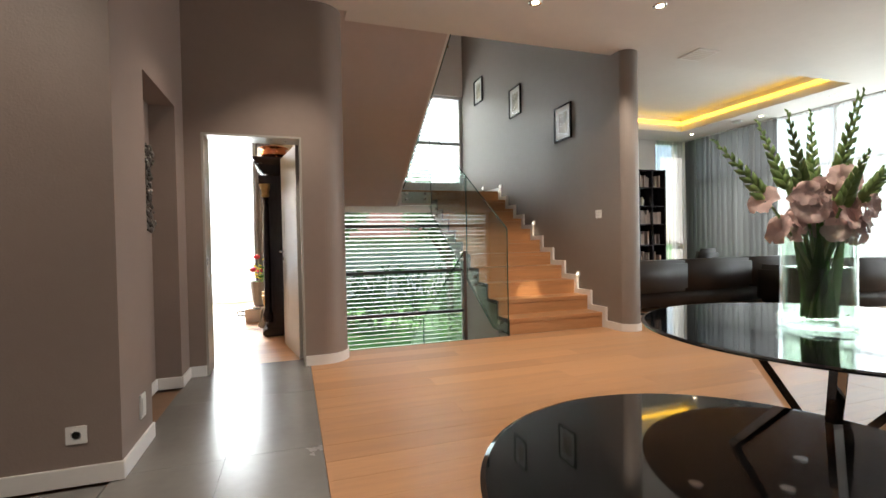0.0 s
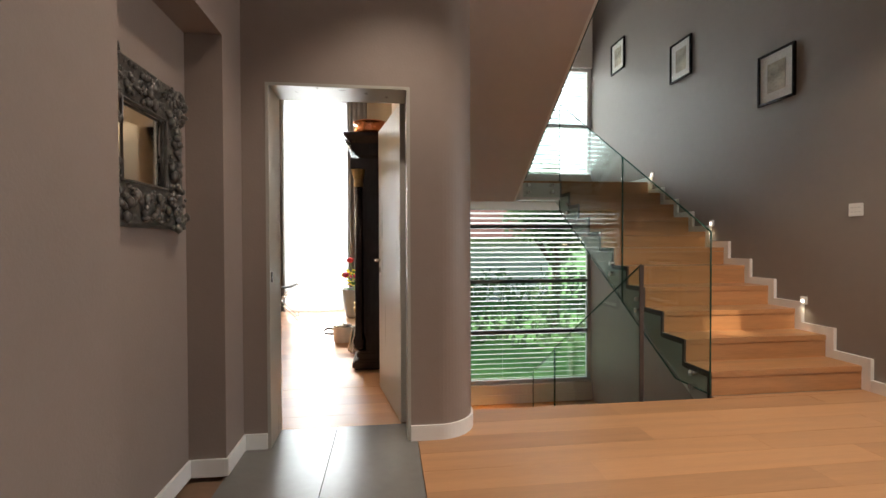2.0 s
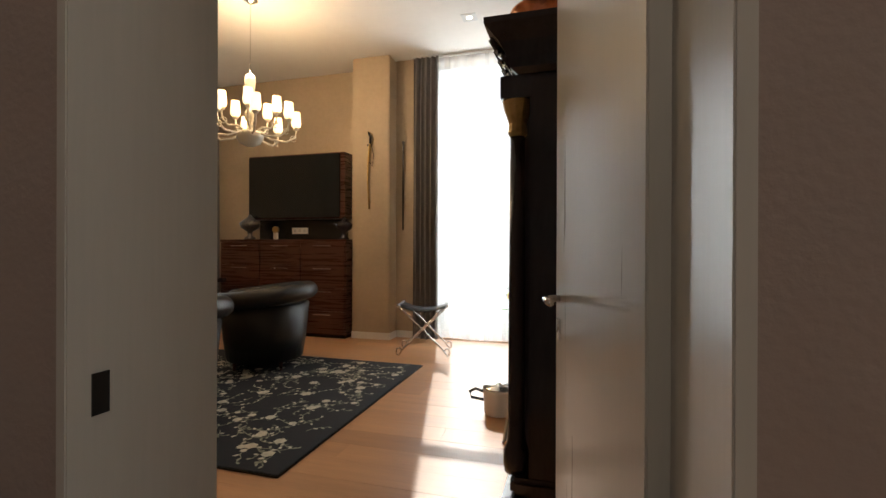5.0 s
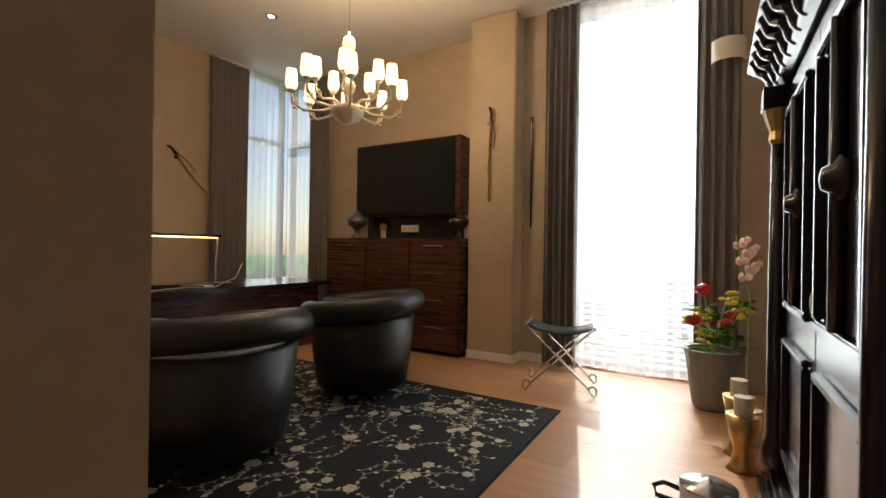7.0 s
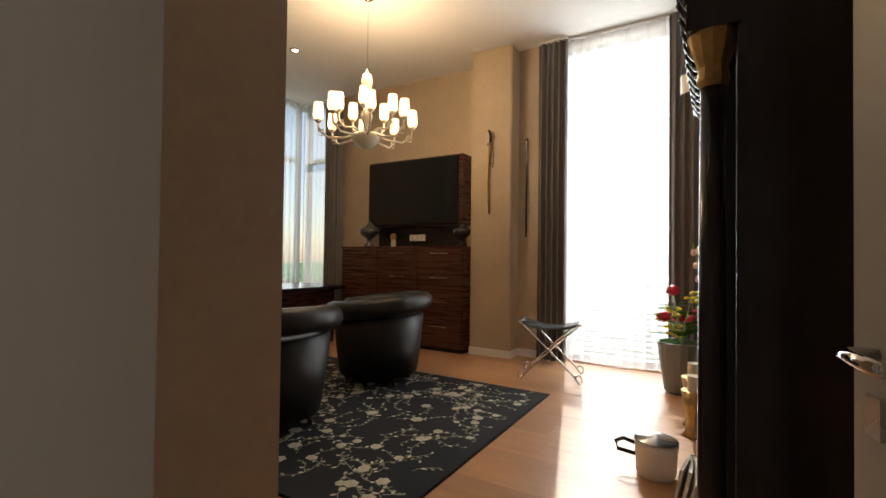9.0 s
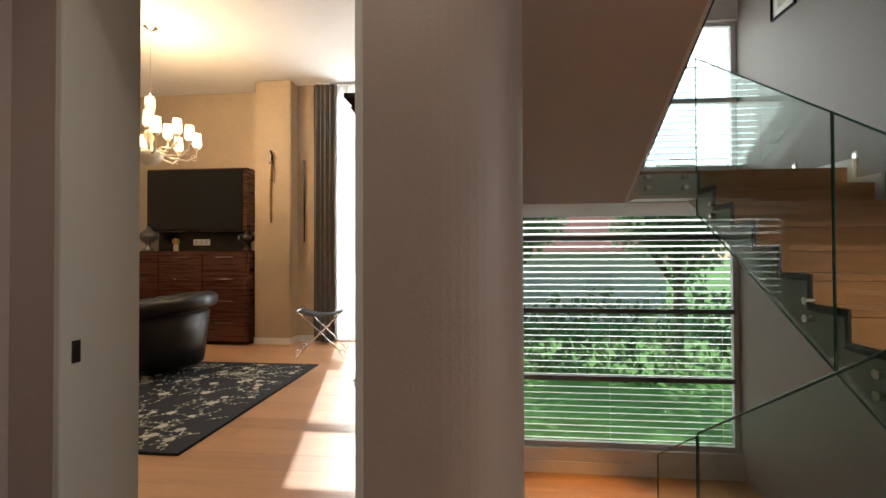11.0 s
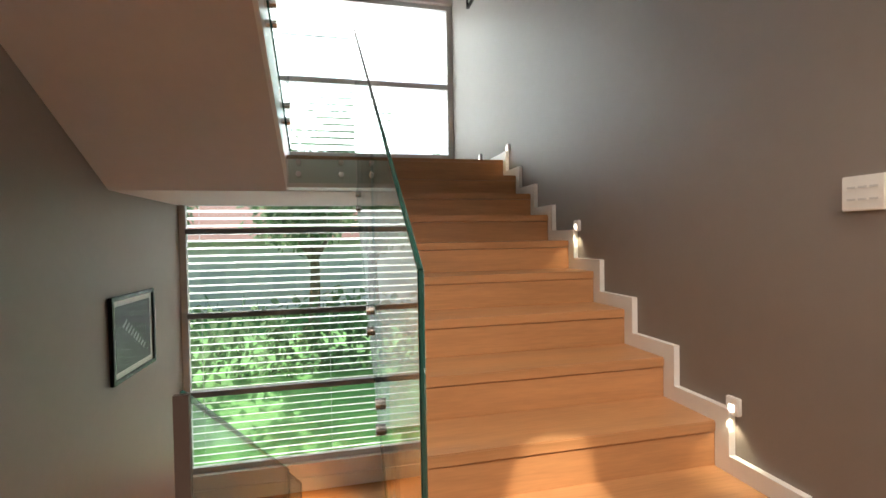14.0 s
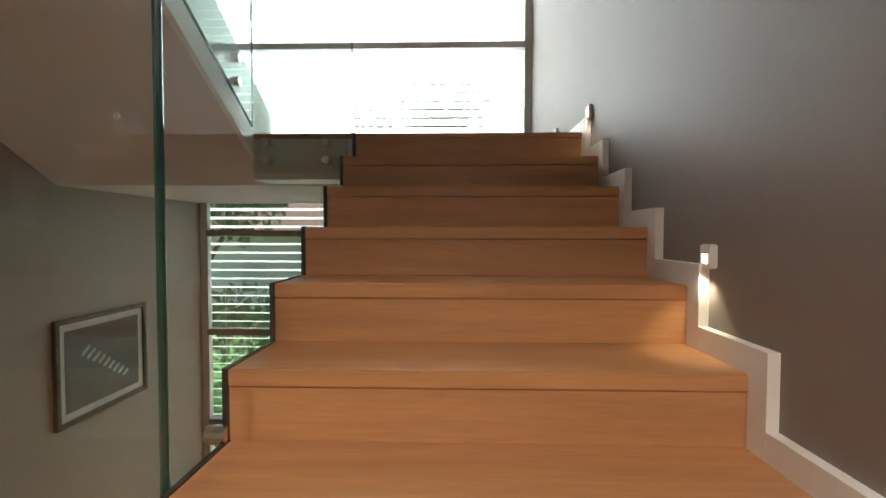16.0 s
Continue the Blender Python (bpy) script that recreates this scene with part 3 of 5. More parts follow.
# cove light strip on the tray's ledge
bm = box(4.92, 8.13, 7.77, 7.79, CEIL + 0.14, CEIL + 0.2)
box(8.12, 8.14, 4.72, 7.77, CEIL + 0.14, CEIL + 0.2, bm=bm)
tagged(part("cove_light", bm, M_LED, None), "glowing yellow light strip in the ceiling tray", "ceiling light")

# outside
structure("ground", box(-150, 150, 10.4, 300, -2.3, -2.0), M_LAWN, "green lawn outside the windows", "lawn")
# ---- baseboards ----
def board(name, x0, x1, y0, y1, h=0.09):
    return structure(name, box(x0, x1, y0, y1, 0, h), M_WHITE, "white painted baseboard", "baseboard", bevel=0.003)


board("baseboard", -3.0, -0.536, 2.735, 2.75)
board("baseboard", -0.55, -0.536, 2.75, 3.25)
board("baseboard", -0.78, -0.765, 3.25, 4.24)
board("baseboard", -0.765, NX, 4.226, 4.24)
board("baseboard", NX, NX + 0.014, 4.226, WALLY0 - 0.014)
board("baseboard", NX, DOOR0, WALLY0 - 0.014, WALLY0)
bm = prism([(DOOR1, WALLY0 - 0.014)] + arc(0.52, WALLY0 + 0.23, 0.244, -90, 0, 16) + [(0.764, 4.93), (0.75, 4.93)] + arc(0.52, WALLY0 + 0.23, 0.23, 0, -90, 16) + [(DOOR1, WALLY0)], "z", 0, 0.09)
structure("baseboard", bm, M_WHITE, "white curved baseboard", "baseboard")
bm = prism([(SX1 - 0.03, 4.93), (SX1 - 0.03, 4.75)] + arc(4.115, 4.75, 0.17, 210, 360, 14) + [(4.285, 8.5), (4.27, 8.5)] + arc(4.115, 4.75, 0.155, 360, 210, 14) + [(SX1, 4.93)], "z", 0, 0.09)
structure("baseboard", bm, M_WHITE, "white curved baseboard", "baseboard")
board("baseboard", -2.63, -2.1, 9.526, 9.54)
board("baseboard", -2.1, -2.086, 9.54, NY)
board("baseboard", -2.086, -1.62, NY - 0.014, NY)

# ---- study door ----
door = thing("door_1", "pale grey study door standing open into the study", "door", pose(DOOR1 - 0.03, WALLY1 - 0.01, 0, 0, 0, 101), kind="structure")
part("leaf", box(0, 0.79, -0.022, 0.022, 0.01, DOORH - 0.02), M_DOOR, door, bevel=0.003)
for z in (0.25, 1.05, 1.85):
    part("hinge", tube([(0, -0.03, z - 0.05), (0, -0.03, z + 0.05)], 0.009), M_STEEL, door)
for s in (1, -1):
    h = part("handle", tube([(0.72, s * 0.022, 1.04), (0.72, s * 0.06, 1.04), (0.7, s * 0.068, 1.04), (0.6, s * 0.068, 1.04)], 0.011), M_CHROME, door, "chrome lever handle", smooth=True)
    part("key_plate", box(0.7, 0.74, s * 0.022, s * 0.028, 0.92, 0.98), M_STEEL, door)
fr = thing("door_frame", "pale grey door lining in the thick wall", "door frame", kind="structure")
part("jamb", box(DOOR0 - 0.001, DOOR0 + 0.018, WALLY0 - 0.004, WALLY1 + 0.004, 0, DOORH), M_DOOR, fr, bevel=0.002)
part("jamb", box(DOOR1 - 0.018, DOOR1 + 0.001, WALLY0 - 0.004, WALLY1 + 0.004, 0, DOORH), M_DOOR, fr, bevel=0.002)
part("head", box(DOOR0 + 0.018, DOOR1 - 0.018, WALLY0 - 0.004, WALLY1 + 0.004, DOORH - 0.018, DOORH + 0.001), M_DOOR, fr, bevel=0.002)
part("strike_plate", box(DOOR0 + 0.018, DOOR0 + 0.02, WALLY0 + 0.03, WALLY0 + 0.055, 0.95, 1.01), M_BLACK, fr)

# ---- glass balustrades ----
def glass_rail(name, poly, x, thick=0.016, label="clear frameless glass balustrade beside the stairs", edge=True):
    """A glass sheet in an upright plane x; poly of (y, z)."""
    th = thing(name, label, "glass balustrade")
    p = part("pane", prism(poly, "x", x - thick / 2, x + thick / 2), M_GLASS, th)
    p.visible_shadow = False
    if edge:
        for (y0, z0), (y1, z1) in zip(poly, poly[1:] + poly[:1]):
            part("edge", tube([(x, y0, z0), (x, y1, z1)], thick * 0.42, sides=6), M_EDGE, th)
    return th


def standoff(x0, x1, y, z, parent):
    part("standoff", tube([(x0, y, z), (x1, y, z)], 0.024, sides=14), M_STEEL, parent)


GX = FX0 - 0.023
k = R / RUN
g1 = glass_rail("glass_balustrade", [(4.985, 0.02), (4.985, 1.25), (6.28, 2.05), (6.28, 0.55), (5.4, 0.02)], GX)
g2 = glass_rail("glass_balustrade", [(6.29, 0.56), (6.29, 2.056), (8.02, 3.12), (8.02, 1.62)], GX)
for g, places in ((g1, (5.18, 5.98)), (g2, (6.5, 7.7))):
    for y in places:
        z = (y - STEP0) * k + 0.02
        standoff(GX - 0.03, FX0, y, z, g)
        standoff(GX - 0.03, FX0, y, z - 0.11, g)
g3 = thing("glass_balustrade", "clear glass guard in front of the landing edge", "glass balustrade")
p = part("pane", box(2.08, 2.62, 7.94, 7.956, 1.8, 3.0), M_GLASS, g3)
p.visible_shadow = False
part("edge", box(2.08, 2.62, 7.943, 7.953, 3.0, 3.006), M_EDGE, g3)
for x in (2.16, 2.5):
    for z in (1.87, 1.97):
        part("standoff", tube([(x, 7.92, z), (x, 8.01, z)], 0.022, sides=14), M_STEEL, g3)
g4 = glass_rail("glass_balustrade", [(7.9, 2.05), (7.9, 3.1), (4.95, 4.85), (4.95, 3.8)], UX1 + 0.07, label="clear glass balustrade of the upper stair flight")
for y in (7.7, 7.0, 6.2, 5.5):
    for dz in (0.06, 0.18):
        standoff(UX1 + 0.03, UX1 + 0.1, y, U0[1] + slope * (U0[0] - y) + dz + 0.08, g4)
g5 = glass_rail("glass_balustrade", [(5.1, -0.1), (5.1, 1.0), (6.9, -0.05), (6.9, -1.15)], 2.14, label="clear glass balustrade of the lower stair flight")
part("end_cap", box(2.125, 2.155, 5.085, 5.1, -0.05, 1.0), M_DARKEDGE, g5)
g6 = glass_rail("glass_balustrade", [(6.92, -1.15), (6.92, -0.08), (7.7, -0.55), (7.7, -1.62)], 2.14, label="clear glass balustrade of the lower stair flight")
for y in (5.4, 6.6):
    standoff(2.1, 2.17, y, -0.1 - (y - 5.0) * 0.583, g5)

# ---- stair wall fittings ----
def step_lamp(y, z, x=SX1, s=-1):
    th = thing("step_lamp", "small square white lit step lamp on the stair wall", "step lamp", pose(x, y, z), "step lamps")
    part("plate", box(0, s * 0.022, -0.03, 0.03, -0.035, 0.035) if s > 0 else box(-0.022, 0, -0.03, 0.03, -0.035, 0.035), M_PLASTIC, th, bevel=0.004)
    part("lens", box(s * 0.0225 - 0.001, s * 0.0225 + 0.001, -0.012, 0.012, -0.02, 0.006), M_STEPLAMP, th)
    lamp("step_glow", "SPOT", 0.9, look((x + s * 0.03, y, z - 0.05), (x + s * 0.02, y, z - 1)), (1, 0.9, 0.6), cone=90, radius=0.01)


step_lamp(5.53, 0.64)
step_lamp(6.72, 1.39)
step_lamp(7.93, 2.13)
step_lamp(8.75, 2.19)
for y in (7.4, 6.7, 6.0):
    step_lamp(y, LOWZ + 0.2 - (7.7 - y) * 0.66)
step_lamp(8.6, LOWZ + 0.25, SX0, 1)
lamp("low_landing_spot", "SPOT", 330, look((1.75, 8.6, 1.7), (1.8, 8.9, -2)), (1, 0.5, 0.14), cone=38, radius=0.04)


def framed(name, w, h, m, art, label, border=0.03, mount=0.06):
    """A framed picture that faces +y in its own space."""
    th = thing(name, label, "framed picture", m)
    bm = bmesh.new()
    for x0, x1, z0, z1 in ((-w / 2, w / 2, h / 2 - border, h / 2), (-w / 2, w / 2, -h / 2, -h / 2 + border), (-w / 2, -w / 2 + border, -h / 2 + border, h / 2 - border), (w / 2 - border, w / 2, -h / 2 + border, h / 2 - border)):
        box(x0, x1, 0, 0.035, z0, z1, bm=bm)
    part("frame", bm, M_BLACK, th, bevel=0.004)
    part("mount", box(-w / 2 + border, w / 2 - border, 0.004, 0.014, -h / 2 + border, h / 2 - border), M_PAPER, th)
    part("print", box(-w / 2 + border + mount, w / 2 - border - mount, 0.014, 0.017, -h / 2 + border + mount, h / 2 - border - mount), art, th)
    g = part("glazing", box(-w / 2 + border, w / 2 - border, 0.022, 0.024, -h / 2 + border, h / 2 - border), M_PICGLASS, th)
    g.visible_shadow = False
    return th


for y, z in ((5.84, 2.78), (7.29, 3.51), (8.9, 4.2)):
    framed("framed_picture", 0.42, 0.5, pose(SX1, y, z, 0, 0, 90), M_SEPIA, "small black-framed watercolour on the stair wall", 0.022, 0.085)
framed("framed_picture", 0.92, 0.75, pose(SX0, 6.18, 1.705, 0, 0, -90), M_PHOTO, "black-framed photograph of a glass with a white mount", 0.035, 0.07)
framed("framed_picture", 0.86, 0.72, pose(SX0, 8.62, 0.53, 0, 0, -90), M_PHOTO, "black-framed piano keys photograph with a white mount", 0.035, 0.05)

# the two photographs: a stemmed glass, and slanting piano keys
glass_pic, keys_pic = [o for o in bpy.data.objects if o.name.startswith("framed_picture") and o.parent is None][-2:]
bm = bmesh.new()
for x, z, w, h in ((0, -0.13, 0.075, 0.02), (0, -0.06, 0.014, 0.07), (0, 0.06, 0.1, 0.06), (0, 0.12, 0.085, 0.03)):
    box(x - w / 2, x + w / 2, 0.0172, 0.0182, z - h / 2, z + h / 2, bm=bm)
part("glass_motif", bm, M_PHOTOLIGHT, glass_pic)
bm = bmesh.new()
for i in range(9):
    box(-0.03, 0.03 + 0.004 * i, 0.0172, 0.0182, -0.012, 0.012, bm=bm, m=pose(-0.2 + 0.045 * i, 0, -0.15 + 0.034 * i, 0, 35, 0))
part("key_motif", bm, M_PHOTOLIGHT, keys_pic)


def wall_plate(name, w, h, m, label, marks):
    th = thing(name, label, "switch", m)
    part("plate", box(-w / 2, w / 2, 0, 0.01, -h / 2, h / 2), M_PLASTIC, th, bevel=0.003)
    if marks == "keys":
        for i in (-1, 0, 1):
            for j in (-1, 1):
                part("key", box(i * 0.03 - 0.011, i * 0.03 + 0.011, 0.01, 0.012, j * 0.018 - 0.003, j * 0.018 + 0.003), M_LIGHTFRAME, th)
    elif marks == "socket":
        part("well", lathe([(0.022, 0), (0.022, 0.003), (0.019, 0.003), (0.018, 0.0005)], sides=20), M_LIGHTFRAME, th).matrix_basis = pose(0, 0.0095, 0, -90)
        for dx in (-0.009, 0.009):
            part("hole", tube([(dx, 0.0105, 0), (dx, 0.0125, 0)], 0.003), M_BLACK, th)
    else:
        part("rocker", box(-w * 0.36, w * 0.36, 0.01, 0.014, -h * 0.36, h * 0.36), M_PLASTIC, th, bevel=0.002)
    return th


wall_plate("wall_switch", 0.115, 0.105, pose(SX1, 5.08, 1.43, 0, 0, 90), "white wall keypad with six small keys", "keys")
wall_plate("light_switch", 0.1, 0.09, pose(SX0, 5.28, 1.42, 0, 0, -90), "white square light switch on the stair wall", "rocker")
wall_plate("light_switch", 0.13, 0.12, pose(SX0, 5.1, 1.42, 0, 0, -90), "white upright light switch on the stair wall", "rocker")
wall_plate("power_socket", 0.085, 0.085, pose(-0.73, 2.75, 0.24, 0, 0, 180), "white power socket low on the taupe wall", "socket")
wall_plate("light_switch", 0.085, 0.13, pose(-0.55, 3.06, 0.25, 0, 0, -90), "white double wall plate low beside the niche", "rocker")

# ---- carved mirror in the niche ----
mir = thing("wall_mirror", "mirror in a heavily carved dark pewter frame", "mirror", pose(-0.78, 3.78, 1.56, 0, 0, -90))
bm = bmesh.new()
W, H, B = 0.68, 0.64, 0.17
for x0, x1, z0, z1 in ((-W / 2, W / 2, H / 2 - B, H / 2), (-W / 2, W / 2, -H / 2, -H / 2 + B), (-W / 2, -W / 2 + B, -H / 2 + B, H / 2 - B), (W / 2 - B, W / 2, -H / 2 + B, H / 2 - B)):
    box(x0, x1, 0, 0.04, z0, z1, bm=bm)
rng = random.Random(5)
part("frame", bm, M_PEWTER, mir, bevel=0.012)
bm = bmesh.new()
for i in range(420):
    side = i % 4
    t = rng.uniform(-1, 1)
    o = rng.uniform(0.15, 0.9)
    if side < 2:
        p = (t * W / 2, 0.04 + rng.uniform(-0.01, 0.015), (1 if side else -1) * (H / 2 - B * o))
    else:
        p = ((1 if side == 3 else -1) * (W / 2 - B * o), 0.04 + rng.uniform(-0.01, 0.015), t * H / 2)
    ball(p, rng.uniform(0.008, 0.022), bm=bm, squash=(rng.uniform(0.6, 1.5), 0.8, rng.uniform(0.6, 1.5)), detail=1)
tagged(part("carving", bm, M_PEWTER, mir, "lumpy carved scrolls", smooth=True), kind="stuff")
bm = bmesh.new()
for sx in (-1, 1):
    for sz in (-1, 1):
        pts = [(sx * (W / 2 - 0.05 + 0.045 * math.cos(a) * (1 - a / 9)), 0.045, sz * (H / 2 - 0.05 + 0.045 * math.sin(a) * (1 - a / 9))) for a in [0.5 * q for q in range(14)]]
        part("corner_scroll", tube(pts, 0.011, sides=6), M_PEWTER, mir, smooth=True)
part("bead", tube([(-W / 2 + B, 0.045, -H / 2 + B), (W / 2 - B, 0.045, -H / 2 + B), (W / 2 - B, 0.045, H / 2 - B), (-W / 2 + B, 0.045, H / 2 - B), (-W / 2 + B, 0.045, -H / 2 + B)], 0.008, sides=6), M_PEWTER, mir)
part("glass", box(-W / 2 + B - 0.01, W / 2 - B + 0.01, 0.02, 0.026, -H / 2 + B - 0.01, H / 2 - B + 0.01), M_MIRROR, mir, "silvered mirror glass")

# ---- two-tier glass table with a vase ----
tab = thing("glass_table", "round two-tier black glass table on crossed steel bars", "table", pose(0, 0, 0))
TA, TB = (2.31, 1.38), (1.42, 1.07)
part("upper_top", lathe([(0.72, 0), (0.735, 0.004), (0.735, 0.01), (0.72, 0.014)], (*TA, 0.736), sides=96), M_BLACKGLASS, tab)
part("lower_top", lathe([(0.72, 0), (0.735, 0.004), (0.735, 0.01), (0.72, 0.014)], (*TB, 0.44), sides=96), M_BLACKGLASS, tab)
for a in range(4):
    c, s = math.cos(a * 1.57 + 0.5), math.sin(a * 1.57 + 0.5)
    foot, head = Vector((1.95 - 0.25 * c, 1.25 - 0.25 * s, 0)), Vector((TA[0] + 0.38 * c, TA[1] + 0.38 * s, 0.736))
    part("leg", tube([foot, head], 0.024, sides=4), M_CHROME, tab)
part("foot_ring", lathe([(0.3, 0), (0.33, 0), (0.33, 0.02), (0.3, 0.02), (0.3, 0)], (1.95, 1.25, 0), sides=40, closed=True), M_CHROME, tab)
for a in range(3):
    c, s = math.cos(a * 2.1 + 2.0), math.sin(a * 2.1 + 2.0)
    part("leg", tube([(TB[0] + 0.3 * c + 0.2, TB[1] + 0.3 * s, 0.0), (TB[0] + 0.4 * c, TB[1] + 0.4 * s, 0.44)], 0.02, sides=4), M_CHROME, tab)
for a in range(4):
    part("disc_pad", lathe([(0.018, 0), (0.018, 0.004)], (TB[0] - 0.35 + 0.2 * a, TB[1] - 0.05 + 0.1 * (a % 2), 0.454), sides=12), M_STEEL, tab)

VX, VY = 2.22, 1.42
vase = thing("glass_vase", "tall clear ribbed glass vase holding green stems", "vase", pose(VX, VY, 0.75))
M_VASE = sheet_glass("vase_glass", (0.9, 0.95, 0.92), 1.0, 0.07)
p = part("body", lathe([(0.12, 0.0), (0.135, 0.01), (0.13, 0.03), (0.138, 0.045), (0.128, 0.06), (0.122, 0.08), (0.12, 0.2), (0.122, 0.34), (0.13, 0.36), (0.122, 0.375), (0.128, 0.4), (0.12, 0.4), (0.112, 0.37), (0.112, 0.06)], sides=40, closed=True), M_VASE, vase, smooth=True)
p.visible_shadow = False
part("base", lathe([(0.118, 0.004), (0.124, 0.012), (0.112, 0.03)], sides=40), M_VASE, vase, smooth=True)
p = part("water", lathe([(0.11, 0.032), (0.111, 0.2), (0.11, 0.24)], sides=32), sheet_glass("vase_water", (0.9, 0.95, 0.89)), vase)
p.visible_shadow = False
rng = random.Random(11)


def bloom(o, out, size, rng):
    """A ruffled open blossom of six broad petals that faces along out."""
    bm = bmesh.new()
    out = out.normalized()
    side = out.cross(Vector((0, 0, 1))).normalized()
    up = side.cross(out)
    for e in range(6):
        b = e * 1.047 + rng.uniform(-0.15, 0.15)
        d = side * math.cos(b) + up * math.sin(b)
        v = out.cross(d)
        rows = []
        for r, wd, lift in ((0.05, 0.12, 0.0), (0.4, 0.42, 0.3), (0.75, 0.55, 0.42), (1.0, 0.4, 0.32), (1.12, 0.1, 0.2)):
            m0 = o + d * r * size + out * (lift + rng.uniform(-0.07, 0.07)) * size
            rows.append([bm.verts.new(m0 + v * wd * size * q + out * size * (0.12 * abs(q) + rng.uniform(-0.06, 0.06))) for q in (-1, -0.4, 0.4, 1)])
        for r0, r1 in zip(rows, rows[1:]):
            for q in range(3):
                bm.faces.new((r0[q], r0[q + 1], r1[q + 1], r1[q]))
    return bm


# reach across and along, height of the tip, share of the stem that blooms
for dx, dy, top, blooms in ((-0.42, 0.1, 0.74, 4), (-0.25, -0.06, 0.82, 6), (-0.11, 0.16, 0.85, 6), (0.07, -0.1, 0.9, 6), (0.15, 0.12, 0.9, 6), (0.32, 0.02, 0.97, 6), (0.22, -0.18, 0.7, 5), (-0.05, -0.2, 0.66, 5)):
    st = thing("gladiolus", "pink gladiolus with a long green budded spike", "flower", pose(VX, VY, 0.75), "gladioli in the vase")
    foot = Vector((-0.15 * dx, -0.15 * dy, 0.04))
    tip = Vector((dx, dy, top))
    mid = Vector((dx * 0.2, dy * 0.2, 0.42))
    def at(t):
        return foot * (1 - t) ** 2 + mid * 2 * t * (1 - t) + tip * t * t
    part("stem", tube([at(q / 10) for q in range(11)], 0.006, sides=6, taper=[0.008 - 0.0005 * q for q in range(11)]), M_STEM, st, smooth=True)
    bm = bmesh.new()
    along = (at(1) - at(0.7)).normalized()
    across = along.cross(Vector((0.3, 0.9, 0.1))).normalized()
    for q in range(16):
        t = 0.66 + 0.34 * q / 15
        r = 0.019 * (1.15 - q / 17)
        c = at(t) + across * (r * 0.75 if q % 2 else -r * 0.75)
        d = along + across * (0.5 if q % 2 else -0.5)
        tube([c - d * r * 1.3, c, c + d * r * 1.6], r, bm=bm, sides=6, taper=[r * 0.35, r * 0.8, r * 0.15])
    tagged(part("buds", bm, M_STEM, st, smooth=True), kind="stuff")
    for q in range(blooms):
        t = 0.46 + 0.2 * q / blooms
        ax = rng.uniform(-2.6, -0.5) if q % 3 else rng.uniform(0, 6.28)
        out = Vector((math.cos(ax), math.sin(ax), rng.uniform(-0.1, 0.5)))
        part("blossom", bloom(at(t) + out * 0.03, out, rng.uniform(0.042, 0.058), rng), M_PINK, st, smooth=True)
    bm = bmesh.new()
    for q in range(4):
        b = math.atan2(dy, dx) + (q - 1.5) * 0.8
        rows = []
        for r in range(6):
            t = r / 5
            c = foot + Vector((0.1 * t * math.cos(b), 0.1 * t * math.sin(b), 0.42 * t))
            wd = 0.014 * (1 - t * t) + 0.001
            v = Vector((-math.sin(b), math.cos(b), 0)) * wd
            rows.append((bm.verts.new(c - v), bm.verts.new(c + v)))
        for r0, r1 in zip(rows, rows[1:]):
            bm.faces.new((r0[0], r0[1], r1[1], r1[0]))
    part("leaves", bm, M_LEAF, st)

# ---- ceiling lights ----
def downlight(x, y, z, power=0.0, aim=None, square=False):
    th = thing("downlight", "recessed round ceiling downlight with a steel ring" if not square else "recessed square ceiling downlight", "ceiling light", pose(x, y, z), "downlights")
    part("ring", lathe([(0.045, 0), (0.06, -0.006), (0.066, 0.0)], sides=24, closed=True), M_STEEL, th) if not square else part("ring", box(-0.08, 0.08, -0.08, 0.08, -0.006, 0), M_LIGHTFRAME, th)
    part("bulb", lathe([(0.03, -0.003), (0.03, -0.008)], sides=16), M_DOWN, th)
    if power:
        lamp("downlight_beam", "SPOT", power, look((x, y, z - 0.02), aim or (x, y, 0)), (1, 0.85, 0.7), cone=95, radius=0.04)


downlight(2.47, 3.98, CEIL, 95, (2.6, 4.8, 0))
downlight(3.66, 3.7, CEIL, 115, (3.4, 5.0, 0))
downlight(0.3, 3.7, CEIL, 80)
# Added spot, no fitting of its own: imitates reflected sunlight on the steps.
lamp("downlight_narrow_beam", "SPOT", 330, look((3.66, 3.7, CEIL - 0.02), (3.25, 5.48, 0.5)), (1, 0.86, 0.62), cone=7, radius=0.01)
downlight(1.2, 1.2, CEIL, 85)
# Added fill: unseen fitting and beam that brighten the west wall block.
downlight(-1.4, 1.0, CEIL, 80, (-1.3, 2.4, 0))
downlight(-0.9, 8.9, STUDYH, 0, square=True)
downlight(-4.0, 6.6, STUDYH, 20)
downlight(-4.5, 8.4, STUDYH, 12)
for x, y in ((8.55, 7.9), (8.6, 6.4), (8.6, 5.2)):
    downlight(x, y, CEIL, 0)
v = thing("ceiling_vent", "white square ceiling ventilation grille", "ceiling vent", pose(5.02, 4.5, CEIL))
part("frame", box(-0.16, 0.16, -0.16, 0.16, -0.012, 0), M_WHITE, v)
for i in range(6):
    part("slat", box(-0.13, 0.13, -0.12 + 0.045 * i, -0.1 + 0.045 * i, -0.017, -0.0125), M_CEIL, v)
det = thing("smoke_detector", "round grey ceiling smoke detector", "smoke detector", pose(8.5, 6.8, CEIL))
part("base", lathe([(0.09, 0), (0.09, -0.02), (0.07, -0.04), (0.03, -0.045)]), M_LIGHTFRAME, det)

